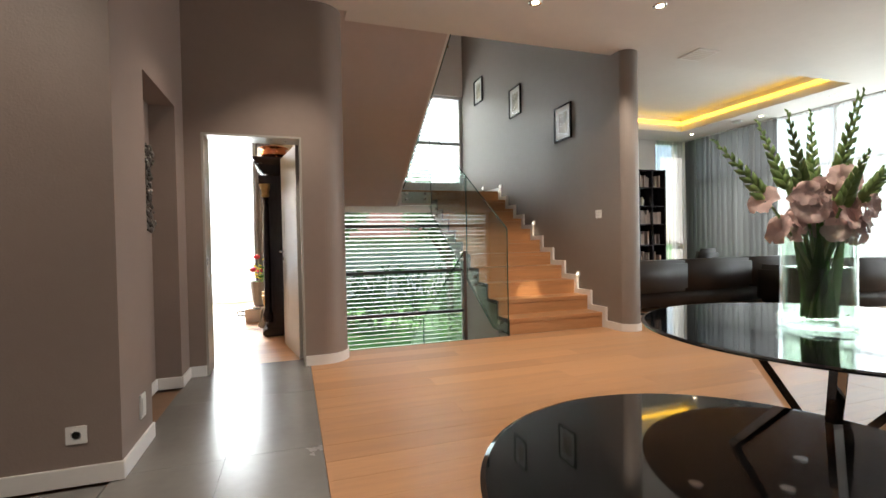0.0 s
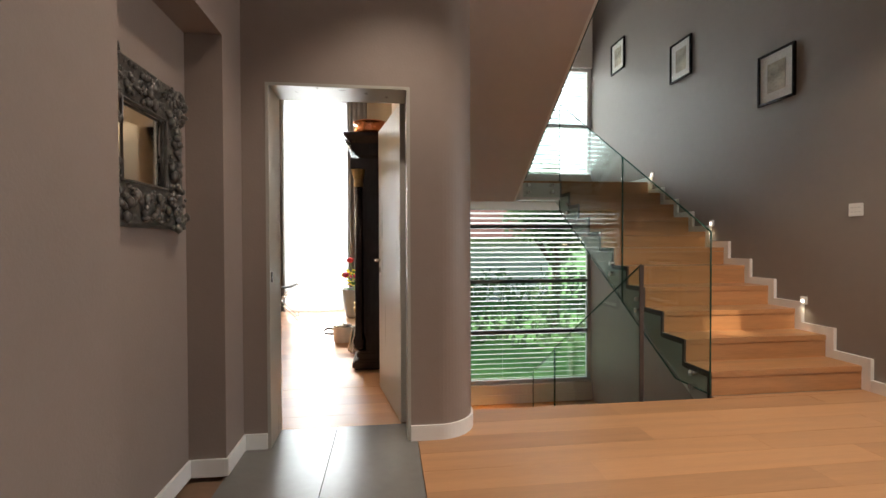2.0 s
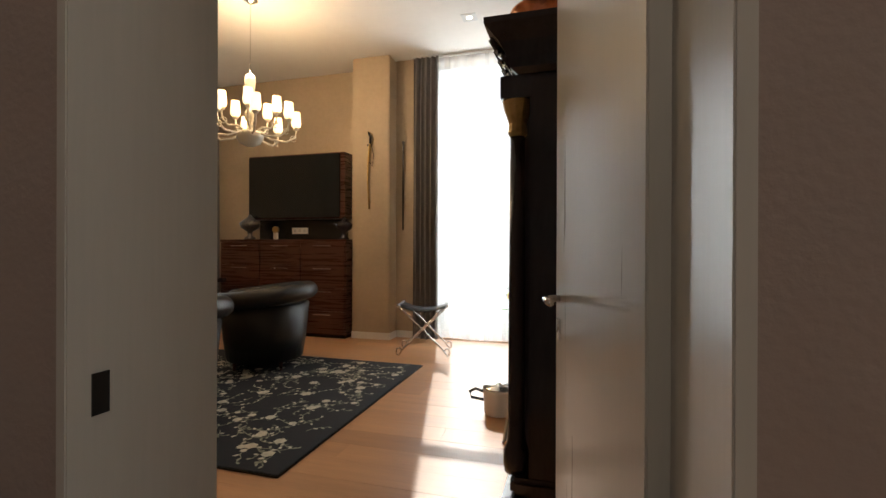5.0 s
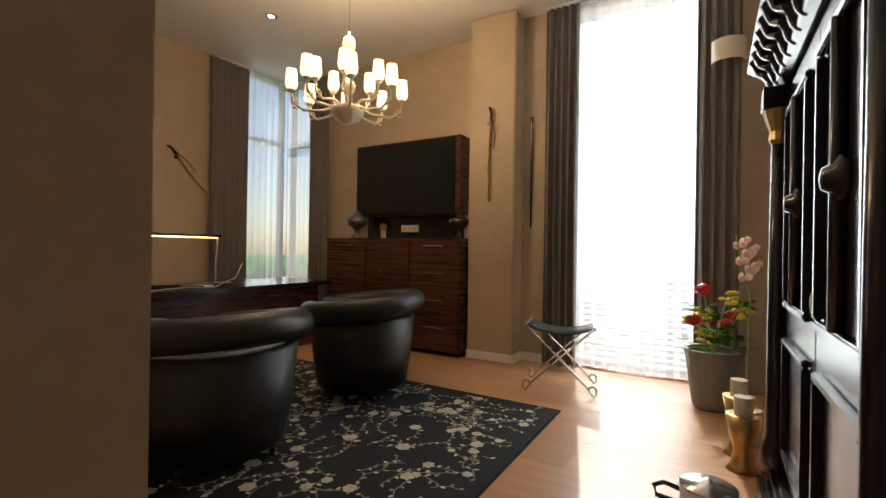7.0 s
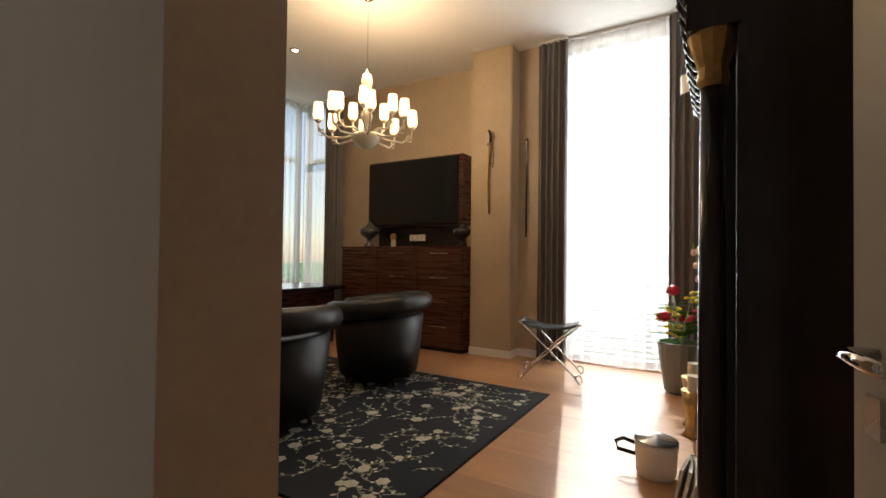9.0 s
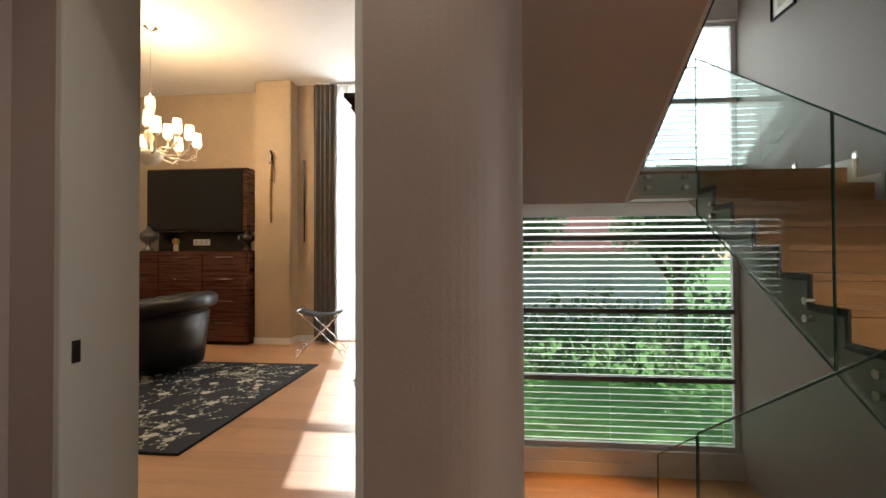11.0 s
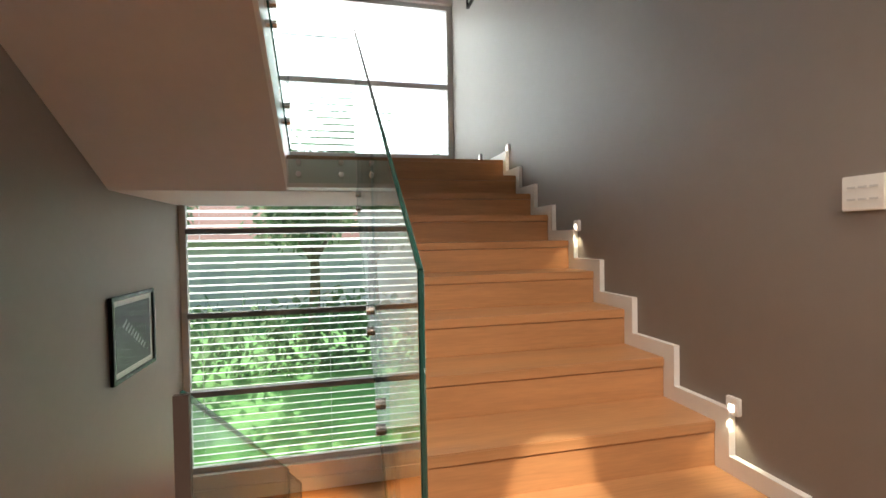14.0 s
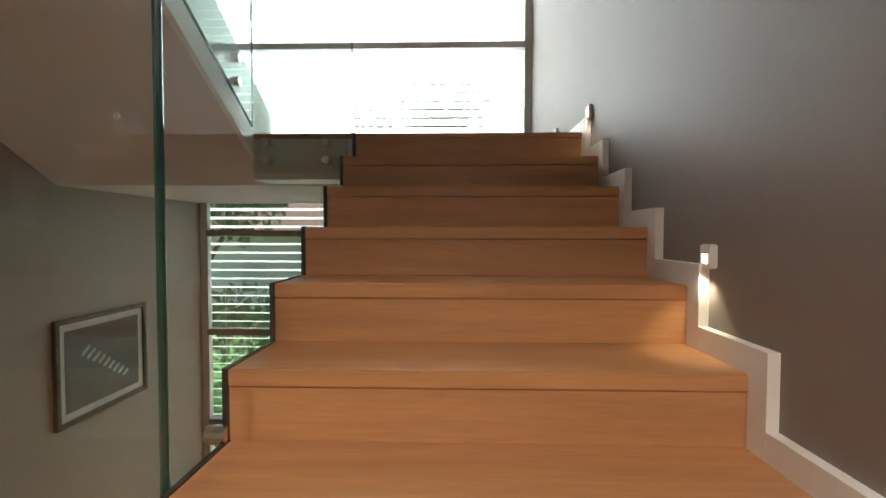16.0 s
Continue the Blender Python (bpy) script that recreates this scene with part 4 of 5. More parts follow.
# ---- living room things ----
def sofa(name, m, length, label, seats):
    th = thing(name, label, "sofa", m)
    part("base", box(0, length, 0, 1.0, 0.06, 0.36), M_BROWNLEATHER, th, bevel=0.05, smooth=True)
    for i in range(seats):
        w = length / seats
        b = part("back_cushion", box(i * w + 0.002, (i + 1) * w - 0.002, -0.12, 0.24, 0.3, 0.77), M_BROWNLEATHER, th, bevel=0.05, smooth=True)
        part("seat_cushion", box(i * w + 0.01, (i + 1) * w - 0.01, 0.22, 1.02, 0.34, 0.5), M_BROWNLEATHER, th, bevel=0.06, smooth=True)
    part("arm", box(-0.22, 0.0, -0.1, 1.0, 0.06, 0.66), M_BROWNLEATHER, th, bevel=0.08, smooth=True)
    for x in (0.1, length - 0.1):
        for y in (0.08, 0.9):
            part("foot", box(x - 0.04, x + 0.04, y - 0.04, y + 0.04, 0, 0.06), M_BLACK, th)
    return th


sofa("sofa", pose(4.6, 5.6, 0), 3.9, "dark brown leather sofa seen from its back", 3)
sofa("sofa", pose(7.3, 4.5, 0, 0, 0, -8), 1.5, "dark brown leather chaise part of the sofa", 1)
cu = thing("cushion", "dark brown leather cushion on the sofa back", "cushion", pose(6.7, 5.9, 0.8, 12, 0, 8))
part("cover", box(-0.25, 0.25, -0.07, 0.07, -0.3, 0.12), M_BROWNLEATHER, cu, bevel=0.06, smooth=True)
sh = thing("bookcase", "tall dark wooden bookcase with books and figurines", "bookcase", pose(7.4, 8.2, 0))
for x in (0, 0.35, 0.7):
    part("upright", box(x - 0.015, x + 0.015, 0, 0.38, 0, 2.6), M_EBONY, sh)
for z in (0.05, 0.5, 0.95, 1.4, 1.8, 2.2, 2.58):
    part("shelf", box(0.015, 0.685, 0.01, 0.37, z - 0.012, z + 0.012), M_EBONY, sh)
part("back", box(0.01, 0.69, 0.36, 0.379, 0.02, 2.58), M_EBONY, sh)
rng = random.Random(3)
for z in (0.5, 0.95, 1.4, 2.2):
    x = 0.03
    while x < 0.6:
        wd = rng.uniform(0.02, 0.045)
        if abs(x - 0.34) > 0.05 and rng.random() < 0.8:
            tagged(part("book", box(7.4 + x, 7.4 + x + wd, 8.25, 8.42, z + 0.012, z + 0.012 + rng.uniform(0.2, 0.3)), M_BOOK), "upright book on the dark bookcase", "book", "books on the bookcase")
        x += wd + 0.003
fg = tagged(part("figurine", lathe([(0.05, 0), (0.03, 0.04), (0.05, 0.1), (0.035, 0.16), (0.02, 0.2)], (7.62, 8.38, 1.812)), M_IVORY, smooth=True), "small pale figurine on the bookcase", "figurine")
fl = thing("floor_lamp", "thin arched steel reading floor lamp beside the sofa", "floor lamp", pose(4.95, 5.55, 0))
part("base", lathe([(0.14, 0), (0.14, 0.015), (0.02, 0.02)]), M_STEEL, fl)
part("pole", tube([(0, 0, 0.02), (-0.05, 0.02, 0.9), (-0.12, 0.05, 1.45), (-0.22, 0.07, 1.72)], 0.009), M_STEEL, fl, smooth=True)
part("head", tube([(-0.1, 0.05, 1.62), (-0.26, 0.07, 1.76)], 0.025), M_BLACK, fl, smooth=True)

# ---- study: furniture ----
rug = thing("rug", "dark navy rug with cream flowers and leaves", "rug", pose(0, 0, 0))
part("ground_weave", box(-4.3, -1.27, 6.1, 8.42, 0.001, 0.014), M_RUG, rug, bevel=0.003)
part("border", box(-4.31, -1.26, 6.09, 8.43, 0.0005, 0.009), M_BLACK, rug)
rng = random.Random(21)
bf, bl = bmesh.new(), bmesh.new()


def petal(bm, x, y, a, ln, wd, z):
    c, s = math.cos(a), math.sin(a)
    vs = [bm.verts.new((x + u * ln * c - v * wd * s, y + u * ln * s + v * wd * c, z)) for u, v in ((0, 0), (0.35, 0.5), (0.75, 0.42), (1, 0), (0.75, -0.42), (0.35, -0.5))]
    bm.faces.new(vs)


for i in range(310):
    x, y, a = rng.uniform(-4.2, -1.38), rng.uniform(6.2, 8.33), rng.uniform(0, 6.28)
    r = rng.uniform(0.022, 0.05)
    if rng.random() < 0.55:
        for e in range(6):
            petal(bf, x, y, a + e * 1.047, r, r * 0.85, 0.0155 + 0.00015 * (i % 7))
    px, py, b = x, y, a
    for q in range(rng.randint(3, 7)):
        nx, ny = px + 0.05 * math.cos(b), py + 0.05 * math.sin(b)
        if not (-4.25 < nx < -1.33 and 6.15 < ny < 8.37):
            break
        t = Vector((-math.sin(b), math.cos(b), 0)) * 0.003
        vs = [bl.verts.new(Vector((px, py, 0.0148)) + t), bl.verts.new(Vector((px, py, 0.0148)) - t), bl.verts.new(Vector((nx, ny, 0.0148)) - t), bl.verts.new(Vector((nx, ny, 0.0148)) + t)]
        bl.faces.new(vs)
        petal(bl if q % 3 else bf, nx, ny, b + rng.choice((-1, 1)) * 1.0, rng.uniform(0.025, 0.042), 0.018, 0.0152)
        px, py, b = nx, ny, b + rng.uniform(-0.7, 0.7)
tagged(part("flower_weave", bf, M_RUGFLOWER, rug, "woven cream flowers"), kind="stuff")
tagged(part("leaf_weave", bl, M_RUGLEAF, rug, "woven sage leaves and stems"), kind="stuff")


def tub_chair(m):
    th = thing("tub_chair", "black leather tub armchair with a rolled back", "armchair", m, "tub chairs")
    a0, n = 25, 26
    bm = bmesh.new()
    angs = [radians(a0 + (360 - 2 * a0) * i / n) for i in range(n + 1)]
    prof = [(0.36, 0.09), (0.39, 0.3), (0.42, 0.62), (0.34, 0.64), (0.31, 0.4), (0.3, 0.3)]
    rings = []
    for a in angs:
        rings.append([bm.verts.new((r * math.cos(a), r * math.sin(a) * 1.08, z)) for r, z in prof])
    for r0, r1 in zip(rings, rings[1:]):
        for i in range(len(prof)):
            j = (i + 1) % len(prof)
            bm.faces.new((r0[i], r0[j], r1[j], r1[i]))
    bm.faces.new(rings[0])
    bm.faces.new(rings[-1])
    part("shell", bm, M_LEATHER, th, smooth=True)
    roll = [(0.42 * math.cos(a), 0.42 * 1.08 * math.sin(a), 0.7 + 0.05 * math.cos(a - math.pi)) for a in angs]
    part("rolled_top", tube(roll, 0.085, sides=14), M_LEATHER, th, smooth=True)
    for e in (roll[0], roll[-1]):
        part("roll_end", ball(e, 0.084), M_LEATHER, th, smooth=True)
    part("seat_cushion", lathe([(0.26, 0.3), (0.305, 0.33), (0.31, 0.42), (0.27, 0.46), (0.05, 0.47)], sides=30), M_LEATHER, th, smooth=True)
    part("base", lathe([(0.35, 0.1), (0.36, 0.13), (0.34, 0.31)], sides=30), M_LEATHER, th, smooth=True)
    for x in (-0.22, 0.22):
        for y in (-0.24, 0.24):
            part("leg", tube([(x, y, 0), (x * 0.95, y * 0.95, 0.12)], 0.02, taper=[0.014, 0.024]), M_ROSE, th)
    return th


chair = tub_chair(pose(-2.79, 8.0, 0.014, 0, 0, 200))
copy_thing(chair, pose(-2.7, 6.64, 0.014, 0, 0, 165))

con = thing("console_cabinet", "tall rosewood cabinet with fine steel handles", "cabinet", pose(-4.62, 9.4, 0))
part("body", box(0, 1.97, 0.02, 0.54, 0.05, 1.27), M_ROSE, con, bevel=0.004)
part("top", box(-0.005, 1.975, 0, 0.545, 1.27, 1.305), M_ROSE, con, bevel=0.004)
part("plinth", box(0.03, 1.94, 0.05, 0.5, 0, 0.05), M_BLACK, con)
for i in range(3):
    for j in range(4):
        d = part("drawer", box(0.01 + i * 0.653, 0.645 + i * 0.653, 0.0, 0.019, 0.06 + j * 0.302, 0.355 + j * 0.302), M_ROSE, con, bevel=0.002)
        part("handle", tube([(0.2 + i * 0.653, -0.018, 0.31 + j * 0.302), (0.46 + i * 0.653, -0.018, 0.31 + j * 0.302)], 0.006), M_STEEL, d)
tv = thing("wall_screen", "dark wall screen on a rosewood surround", "television", pose(-4.4, 9.72, 1.62))
part("screen", box(0.02, 1.5, -0.03, 0.0, 0.0, 0.88), M_SCREEN, tv, bevel=0.006)
part("surround", box(0.0, 1.56, 0.001, 0.23, -0.02, 0.9), M_ROSE, tv, bevel=0.004)
part("back_panel", box(0.05, 1.5, 0.18, 0.228, -0.31, -0.02), M_BLACK, tv)
sk = thing("socket_strip", "white triple power socket under the screen", "power socket", pose(-3.65, 9.88, 1.44))
part("plate", box(-0.13, 0.13, 0, 0.02, -0.045, 0.045), M_PLASTIC, sk, bevel=0.003)
for i in (-1, 0, 1):
    part("well", tube([(i * 0.08, -0.001, 0), (i * 0.08, 0.003, 0)], 0.022, sides=14), M_LIGHTFRAME, sk)


def urn(x, y, z, s, material, label):
    tagged(part("urn", lathe([(0.06 * s, 0), (0.065 * s, 0.02 * s), (0.025 * s, 0.05 * s), (0.03 * s, 0.09 * s), (0.1 * s, 0.14 * s), (0.115 * s, 0.19 * s), (0.08 * s, 0.22 * s), (0.03 * s, 0.26 * s), (0.012 * s, 0.29 * s)], (x, y, z)), material, smooth=True), label, "urn")


urn(-4.3, 9.62, 1.306, 1.25, M_PEWTER, "dark lidded metal urn on the cabinet")
urn(-2.78, 9.6, 1.306, 1.05, M_EBONY, "small dark lidded jar on the cabinet")
cl = thing("small_clock", "small pale clock standing on the cabinet", "clock", pose(-3.85, 9.6, 1.306))
part("body", box(-0.03, 0.03, -0.02, 0.02, 0, 0.1), M_IVORY, cl, bevel=0.005)
part("dial", tube([(0, -0.022, 0.14), (0, 0.015, 0.14)], 0.045, sides=20), M_GILT, cl)

desk = thing("desk", "long dark glossy wooden desk with drawers", "desk", pose(0, 0, 0))
part("top", box(-5.35, -4.42, 6.3, 9.3, 0.72, 0.77), M_EBONY, desk, bevel=0.006)
part("pedestal", box(-5.25, -4.55, 6.4, 7.3, 0.0, 0.72), M_ROSE, desk)
part("pedestal", box(-5.25, -4.55, 8.3, 9.2, 0.0, 0.72), M_ROSE, desk)
part("front_panel", box(-4.6, -4.56, 7.3, 8.3, 0.2, 0.72), M_ROSE, desk)
for y in (6.45, 6.9, 8.35, 8.8):
    part("handle", tube([(-4.535, y + 0.1, 0.64), (-4.535, y + 0.28, 0.64)], 0.006), M_STEEL, desk)
dl = thing("desk_lamp", "slim desk lamp with a long glowing bar", "desk lamp", pose(-4.75, 7.9, 0.77))
part("bar", box(-0.03, 0.03, -1.1, 0.1, 0.5, 0.525), M_BLACK, dl)
part("tube_light", box(-0.02, 0.02, -1.05, 0.05, 0.488, 0.4995), M_DESKLIGHT, dl)
part("post", tube([(0, 0.06, 0), (0, 0.06, 0.2), (0, 0.08, 0.5)], 0.008), M_STEEL, dl)
part("base", lathe([(0.09, 0), (0.09, 0.012), (0.02, 0.018)], (0, 0.06, 0)), M_BLACK, dl)
rng = random.Random(8)
for i in range(5):
    y = 6.9 + 0.28 * i
    tagged(part("papers", box(-0.12, 0.12, -0.16, 0.16, 0, 0.012 + 0.01 * (i % 3), m=pose(-4.85 + 0.08 * (i % 2), y, 0.7705, 0, 0, rng.uniform(-30, 30))), (M_PAPER, M_ROSE, M_BLACK)[i % 3]), "stack of papers lying on the desk", "papers")
tagged(part("keyboard", box(-4.8, -4.6, 7.3, 7.75, 0.7705, 0.79), M_BLACK, bevel=0.004), "black case lying on the desk", "case")
cab = tagged(part("cable", tube([(-4.55, 7.2, 0.776), (-4.6, 7.5, 0.78), (-4.52, 7.8, 0.776), (-4.62, 8.1, 0.85), (-4.72, 8.25, 1.0)], 0.004), M_PLASTIC, smooth=True), "thin white cable on the desk", "cable")

# sabres and cane on the walls
def sabre(m, label):
    th = thing("sabre", label, "sabre", m)
    part("scabbard", tube([(0, 0.03, 0), (0.025, 0.03, -0.25), (0.03, 0.03, -0.5), (0.01, 0.03, -0.85)], 0.014, taper=[0.017, 0.016, 0.014, 0.01]), M_GILT, th, smooth=True)
    part("grip", tube([(0, 0.03, 0.0), (-0.005, 0.03, 0.09), (0.02, 0.03, 0.15)], 0.014), M_EBONY, th, smooth=True)
    part("guard", tube([(-0.03, 0.03, 0.0), (-0.05, 0.03, 0.06), (-0.03, 0.03, 0.13), (0.02, 0.03, 0.155)], 0.007), M_GILT, th, smooth=True)
    part("strap", tube([(-0.02, 0.035, 0.0), (-0.05, 0.035, -0.15), (-0.04, 0.035, -0.3), (0.01, 0.035, -0.24)], 0.006), M_ROSE, th, smooth=True)
    part("bracket", box(-0.02, 0.04, 0.0, 0.03, -0.03, 0.0), M_EBONY, th)


sabre(pose(-2.36, 9.54, 2.55, 0, 0, 180), "curved gilt sabre hung upright on the pillar")
sabre(pose(-6.05, 8.25, 2.3, 0, 45, -90), "curved sabre hung slanting on the study wall")
cane = thing("walking_cane", "dark walking cane hung upright on the wall", "cane", pose(-1.99, NY, 2.58))
part("shaft", tube([(0, -0.03, 0), (0, -0.03, -1.15)], 0.011, taper=[0.013, 0.009]), M_EBONY, cane)
part("knob", ball((0, -0.03, 0.015), 0.022), M_PEWTER, cane, smooth=True)
part("hook", box(-0.01, 0.01, -0.03, 0, -0.12, -0.1), M_STEEL, cane)

# folding stool
stl = thing("folding_stool", "folding steel stool with a black leather sling seat", "stool", pose(-1.43, 9.0, 0, 0, 0, 12))
bm = bmesh.new()
rows = []
for i in range(13):
    u = -1 + 2 * i / 12
    z = 0.5 + 0.06 * u * u
    rows.append([bm.verts.new((0.27 * u, y, z + dz)) for y, dz in ((-0.19, 0), (0.19, 0), (0.19, -0.012), (-0.19, -0.012))])
for r0, r1 in zip(rows, rows[1:]):
    for i in range(4):
        bm.faces.new((r0[i], r0[(i + 1) % 4], r1[(i + 1) % 4], r1[i]))
bm.faces.new(rows[0])
bm.faces.new(rows[-1])
part("seat", bm, M_LEATHER, stl, smooth=True)
for s in (-1, 1):
    part("rail", tube([(s * 0.275, -0.25, 0.565), (s * 0.275, 0.25, 0.565)], 0.013), M_STEEL, stl)
    for y in (-0.2, 0.2):
        sc = [(s * (-0.26 - 0.035 * math.cos(a) * (1 - a / 10)), y, 0.055 + 0.045 * math.sin(a) * (1 - a / 10)) for a in [q * 0.6 - 1.2 for q in range(11)]]
        part("leg", tube([(s * 0.275, y, 0.56), (0, y, 0.3), (s * -0.22, y, 0.08)] + sc[::1][:9], 0.009), M_STEEL, stl, smooth=True)

# wardrobe
wd = thing("wardrobe", "large black carved wardrobe with columns and bowed cornice", "wardrobe", pose(0, 0, 0))
WX, WYA, WYB = -0.02, 6.12, 7.85
part("body", box(WX + 0.03, 0.29, WYA, WYB, 0.16, 1.98), M_EBONY, wd, bevel=0.006)
part("base", box(WX - 0.09, 0.29, WYA - 0.06, WYB + 0.06, 0.0, 0.09), M_EBONY, wd, bevel=0.02)
part("base_moulding", box(WX - 0.05, 0.29, WYA - 0.03, WYB + 0.03, 0.09, 0.17), M_EBONY, wd, bevel=0.02)
bm = bmesh.new()
cor = [(0.02, 1.96), (0.05, 1.98), (0.06, 2.02), (0.09, 2.08), (0.13, 2.12), (0.15, 2.14), (0.15, 2.165)]
rings = []
for o, z in cor:
    rings.append([bm.verts.new(p) for p in ((WX - o, WYA - o, z), (0.29, WYA - o, z), (0.29, WYB + o, z), (WX - o, WYB + o, z))])
for r0, r1 in zip(rings, rings[1:]):
    for i in range(4):
        bm.faces.new((r0[i], r0[(i + 1) % 4], r1[(i + 1) % 4], r1[i]))
bm.faces.new(rings[0])
bm.faces.new(rings[-1])
part("cornice", bm, M_EBONY, wd)
pts = [(WYA - 0.15, 2.165)] + [(WYA - 0.15 + (WYB - WYA + 0.3) * i / 16, 2.165 + 0.1 * math.sin(math.pi * i / 16)) for i in range(1, 16)] + [(WYB + 0.15, 2.165)]
part("crown", prism(pts, "x", WX - 0.13, 0.29), M_EBONY, wd)
for i in range(15):
    y = WYA + 0.02 + (WYB - WYA - 0.04) * i / 14
    wave = [(WX - 0.035 - 0.105 * q / 12, y + 0.03 * math.sin(q * 0.95), 1.985 + 0.15 * q / 12) for q in range(13)]
    part("carved_wave", tube(wave, 0.018, sides=8), M_EBONY, wd, smooth=True)
for y in (WYA + 0.06, WYB - 0.1):
    c = part("column", lathe([(0.055, 0.17), (0.06, 0.2), (0.06, 0.26), (0.045, 0.3), (0.04, 0.34), (0.038, 1.0), (0.034, 1.7)], (WX - 0.03, y, 0)), M_EBONY, wd, smooth=True)
    part("capital", lathe([(0.036, 1.7), (0.045, 1.72), (0.04, 1.76), (0.06, 1.82), (0.07, 1.86)], (WX - 0.03, y, 0), sides=12), M_GILT, c, "gilt carved capital")
    part("block", box(WX - 0.1, WX + 0.04, y - 0.07, y + 0.07, 1.86, 1.96), M_EBONY, c)
mid = (WYA + WYB) / 2
for y0, y1 in ((WYA + 0.16, mid - 0.005), (mid + 0.005, WYB - 0.18)):
    d = part("door", box(WX - 0.005, WX + 0.03, y0, y1, 0.2, 1.94), M_EBONY, wd, bevel=0.004)
    bm = bmesh.new()
    for a, b, z0, z1 in ((y0 + 0.08, y1 - 0.08, 0.95, 1.82), (y0 + 0.08, y1 - 0.08, 0.3, 0.82)):
        for q0, q1, r0, r1 in ((a, b, z1 - 0.03, z1), (a, b, z0, z0 + 0.03), (a, a + 0.03, z0 + 0.03, z1 - 0.03), (b - 0.03, b, z0 + 0.03, z1 - 0.03)):
            box(WX - 0.03, WX - 0.004, q0, q1, r0, r1, bm=bm)
    part("panel_moulding", bm, M_EBONY, d, bevel=0.006)
    part("rosette", lathe([(0.07, 0), (0.065, 0.02), (0.04, 0.03), (0.03, 0.05), (0.01, 0.055)]), M_EBONY, d, smooth=True).matrix_basis = pose(WX - 0.004, (y0 + y1) / 2, 1.38, 0, -90, 0)
    part("turned_bar", tube([(WX - 0.02, (y0 + y1) / 2, 0.98), (WX - 0.02, (y0 + y1) / 2, 1.8)], 0.02), M_EBONY, d, smooth=True)
    part("escutcheon", ball((WX - 0.008, y1 - 0.05 if y0 < mid - 0.2 else y0 + 0.05, 1.02), 0.03, squash=(0.25, 0.6, 1.2)), M_GILT, d)
tagged(part("copper_bowl", lathe([(0.1, 0), (0.15, 0.02), (0.16, 0.07), (0.13, 0.12), (0.17, 0.13), (0.17, 0.14), (0.1, 0.135)], (0.06, 6.35, 2.2), sides=32), M_COPPER, smooth=True), "polished copper bowl on top of the wardrobe", "bowl")

# flowers in a pot, candle holders and small objects by the wardrobe
pot = thing("plant_pot", "tall grey planter with red and yellow flowers", "potted plant", pose(-0.3, 9.15, 0))
part("pot", lathe([(0.12, 0), (0.14, 0.02), (0.2, 0.42), (0.21, 0.45), (0.18, 0.45), (0.17, 0.4)], sides=20), M_GREYFRAME, pot)
rng = random.Random(4)
for i in range(14):
    a, h, r = i * 2.4, rng.uniform(0.55, 0.95), rng.uniform(0.06, 0.24)
    tip = Vector((r * math.cos(a), r * math.sin(a), h))
    part("stem", tube([(0, 0, 0.42), tip * 0.6 + Vector((0, 0, 0.2)), tip], 0.005, sides=5), M_STEM, pot)
    bm = bmesh.new()
    kind = i % 3
    if kind == 0:
        ball(tip, 0.065, bm=bm, squash=(1.0, 0.6, 0.8), detail=1)
    else:
        for q in range(9):
            ball(tip + Vector((rng.uniform(-0.06, 0.06), rng.uniform(-0.04, 0.04), rng.uniform(-0.05, 0.04))), 0.024, bm=bm, squash=(1.2, 1, 0.6), detail=1)
    part("flower" if kind != 2 else "leaf", bm, (M_RED, M_YELLOW, M_LEAF)[kind], pot, smooth=True)
bm = bmesh.new()
for i in range(40):
    a, r, h = rng.uniform(0, 6.28), rng.uniform(0.05, 0.28), rng.uniform(0.42, 0.8)
    petal(bm, r * math.cos(a) * 0.5, r * math.sin(a) * 0.5, a, 0.16, 0.06, h)
part("foliage", bm, M_LEAF, pot)
orch = thing("orchid", "pale pink orchid spray beside the wardrobe", "flower", pose(-0.13, 8.5, 0))
part("pot", lathe([(0.08, 0), (0.1, 0.2), (0.09, 0.22)], sides=18), M_IVORY, orch)
part("stem", tube([(0, 0, 0.2), (0.02, 0, 0.9), (-0.06, 0, 1.3)], 0.006), M_STEM, orch)
for i in range(5):
    bm = bmesh.new()
    for q in range(5):
        ball((-0.06 * (i / 8) + 0.03 * math.cos(q * 1.26) + 0.04 * (i % 2), 0.03 * math.sin(q * 1.26), 1.05 + 0.05 * i + 0.02 * math.cos(q)), 0.024, bm=bm, squash=(1, 0.4, 1), detail=1)
    part("blossom", bm, M_PINK, orch, smooth=True)
for x, y, h in ((-0.17, 8.3, 0.34), (-0.16, 8.08, 0.3)):
    ch = thing("candle_holder", "woven metal candle holder with a cream candle", "candle holder", pose(x, y, 0), "candle holders")
    part("stand", lathe([(0.08, 0), (0.06, 0.03), (0.045, 0.1), (0.06, h * 0.6), (0.085, h), (0.06, h)]), M_GILT, ch, smooth=True)
    part("candle", lathe([(0.045, h), (0.045, h + 0.1), (0.005, h + 0.1)]), M_IVORY, ch)
can = thing("serving_bucket", "white metal bucket with a black looped handle", "bucket", pose(-0.32, 7.34, 0))
part("body", lathe([(0.09, 0), (0.1, 0.01), (0.11, 0.17), (0.118, 0.18), (0.112, 0.185), (0.1, 0.17), (0.085, 0.015)], sides=32), M_PLASTIC, can, smooth=True)
part("lid", lathe([(0.112, 0.186), (0.11, 0.196), (0.03, 0.205), (0.012, 0.225)], sides=32), M_STEEL, can, "steel lid", smooth=True)
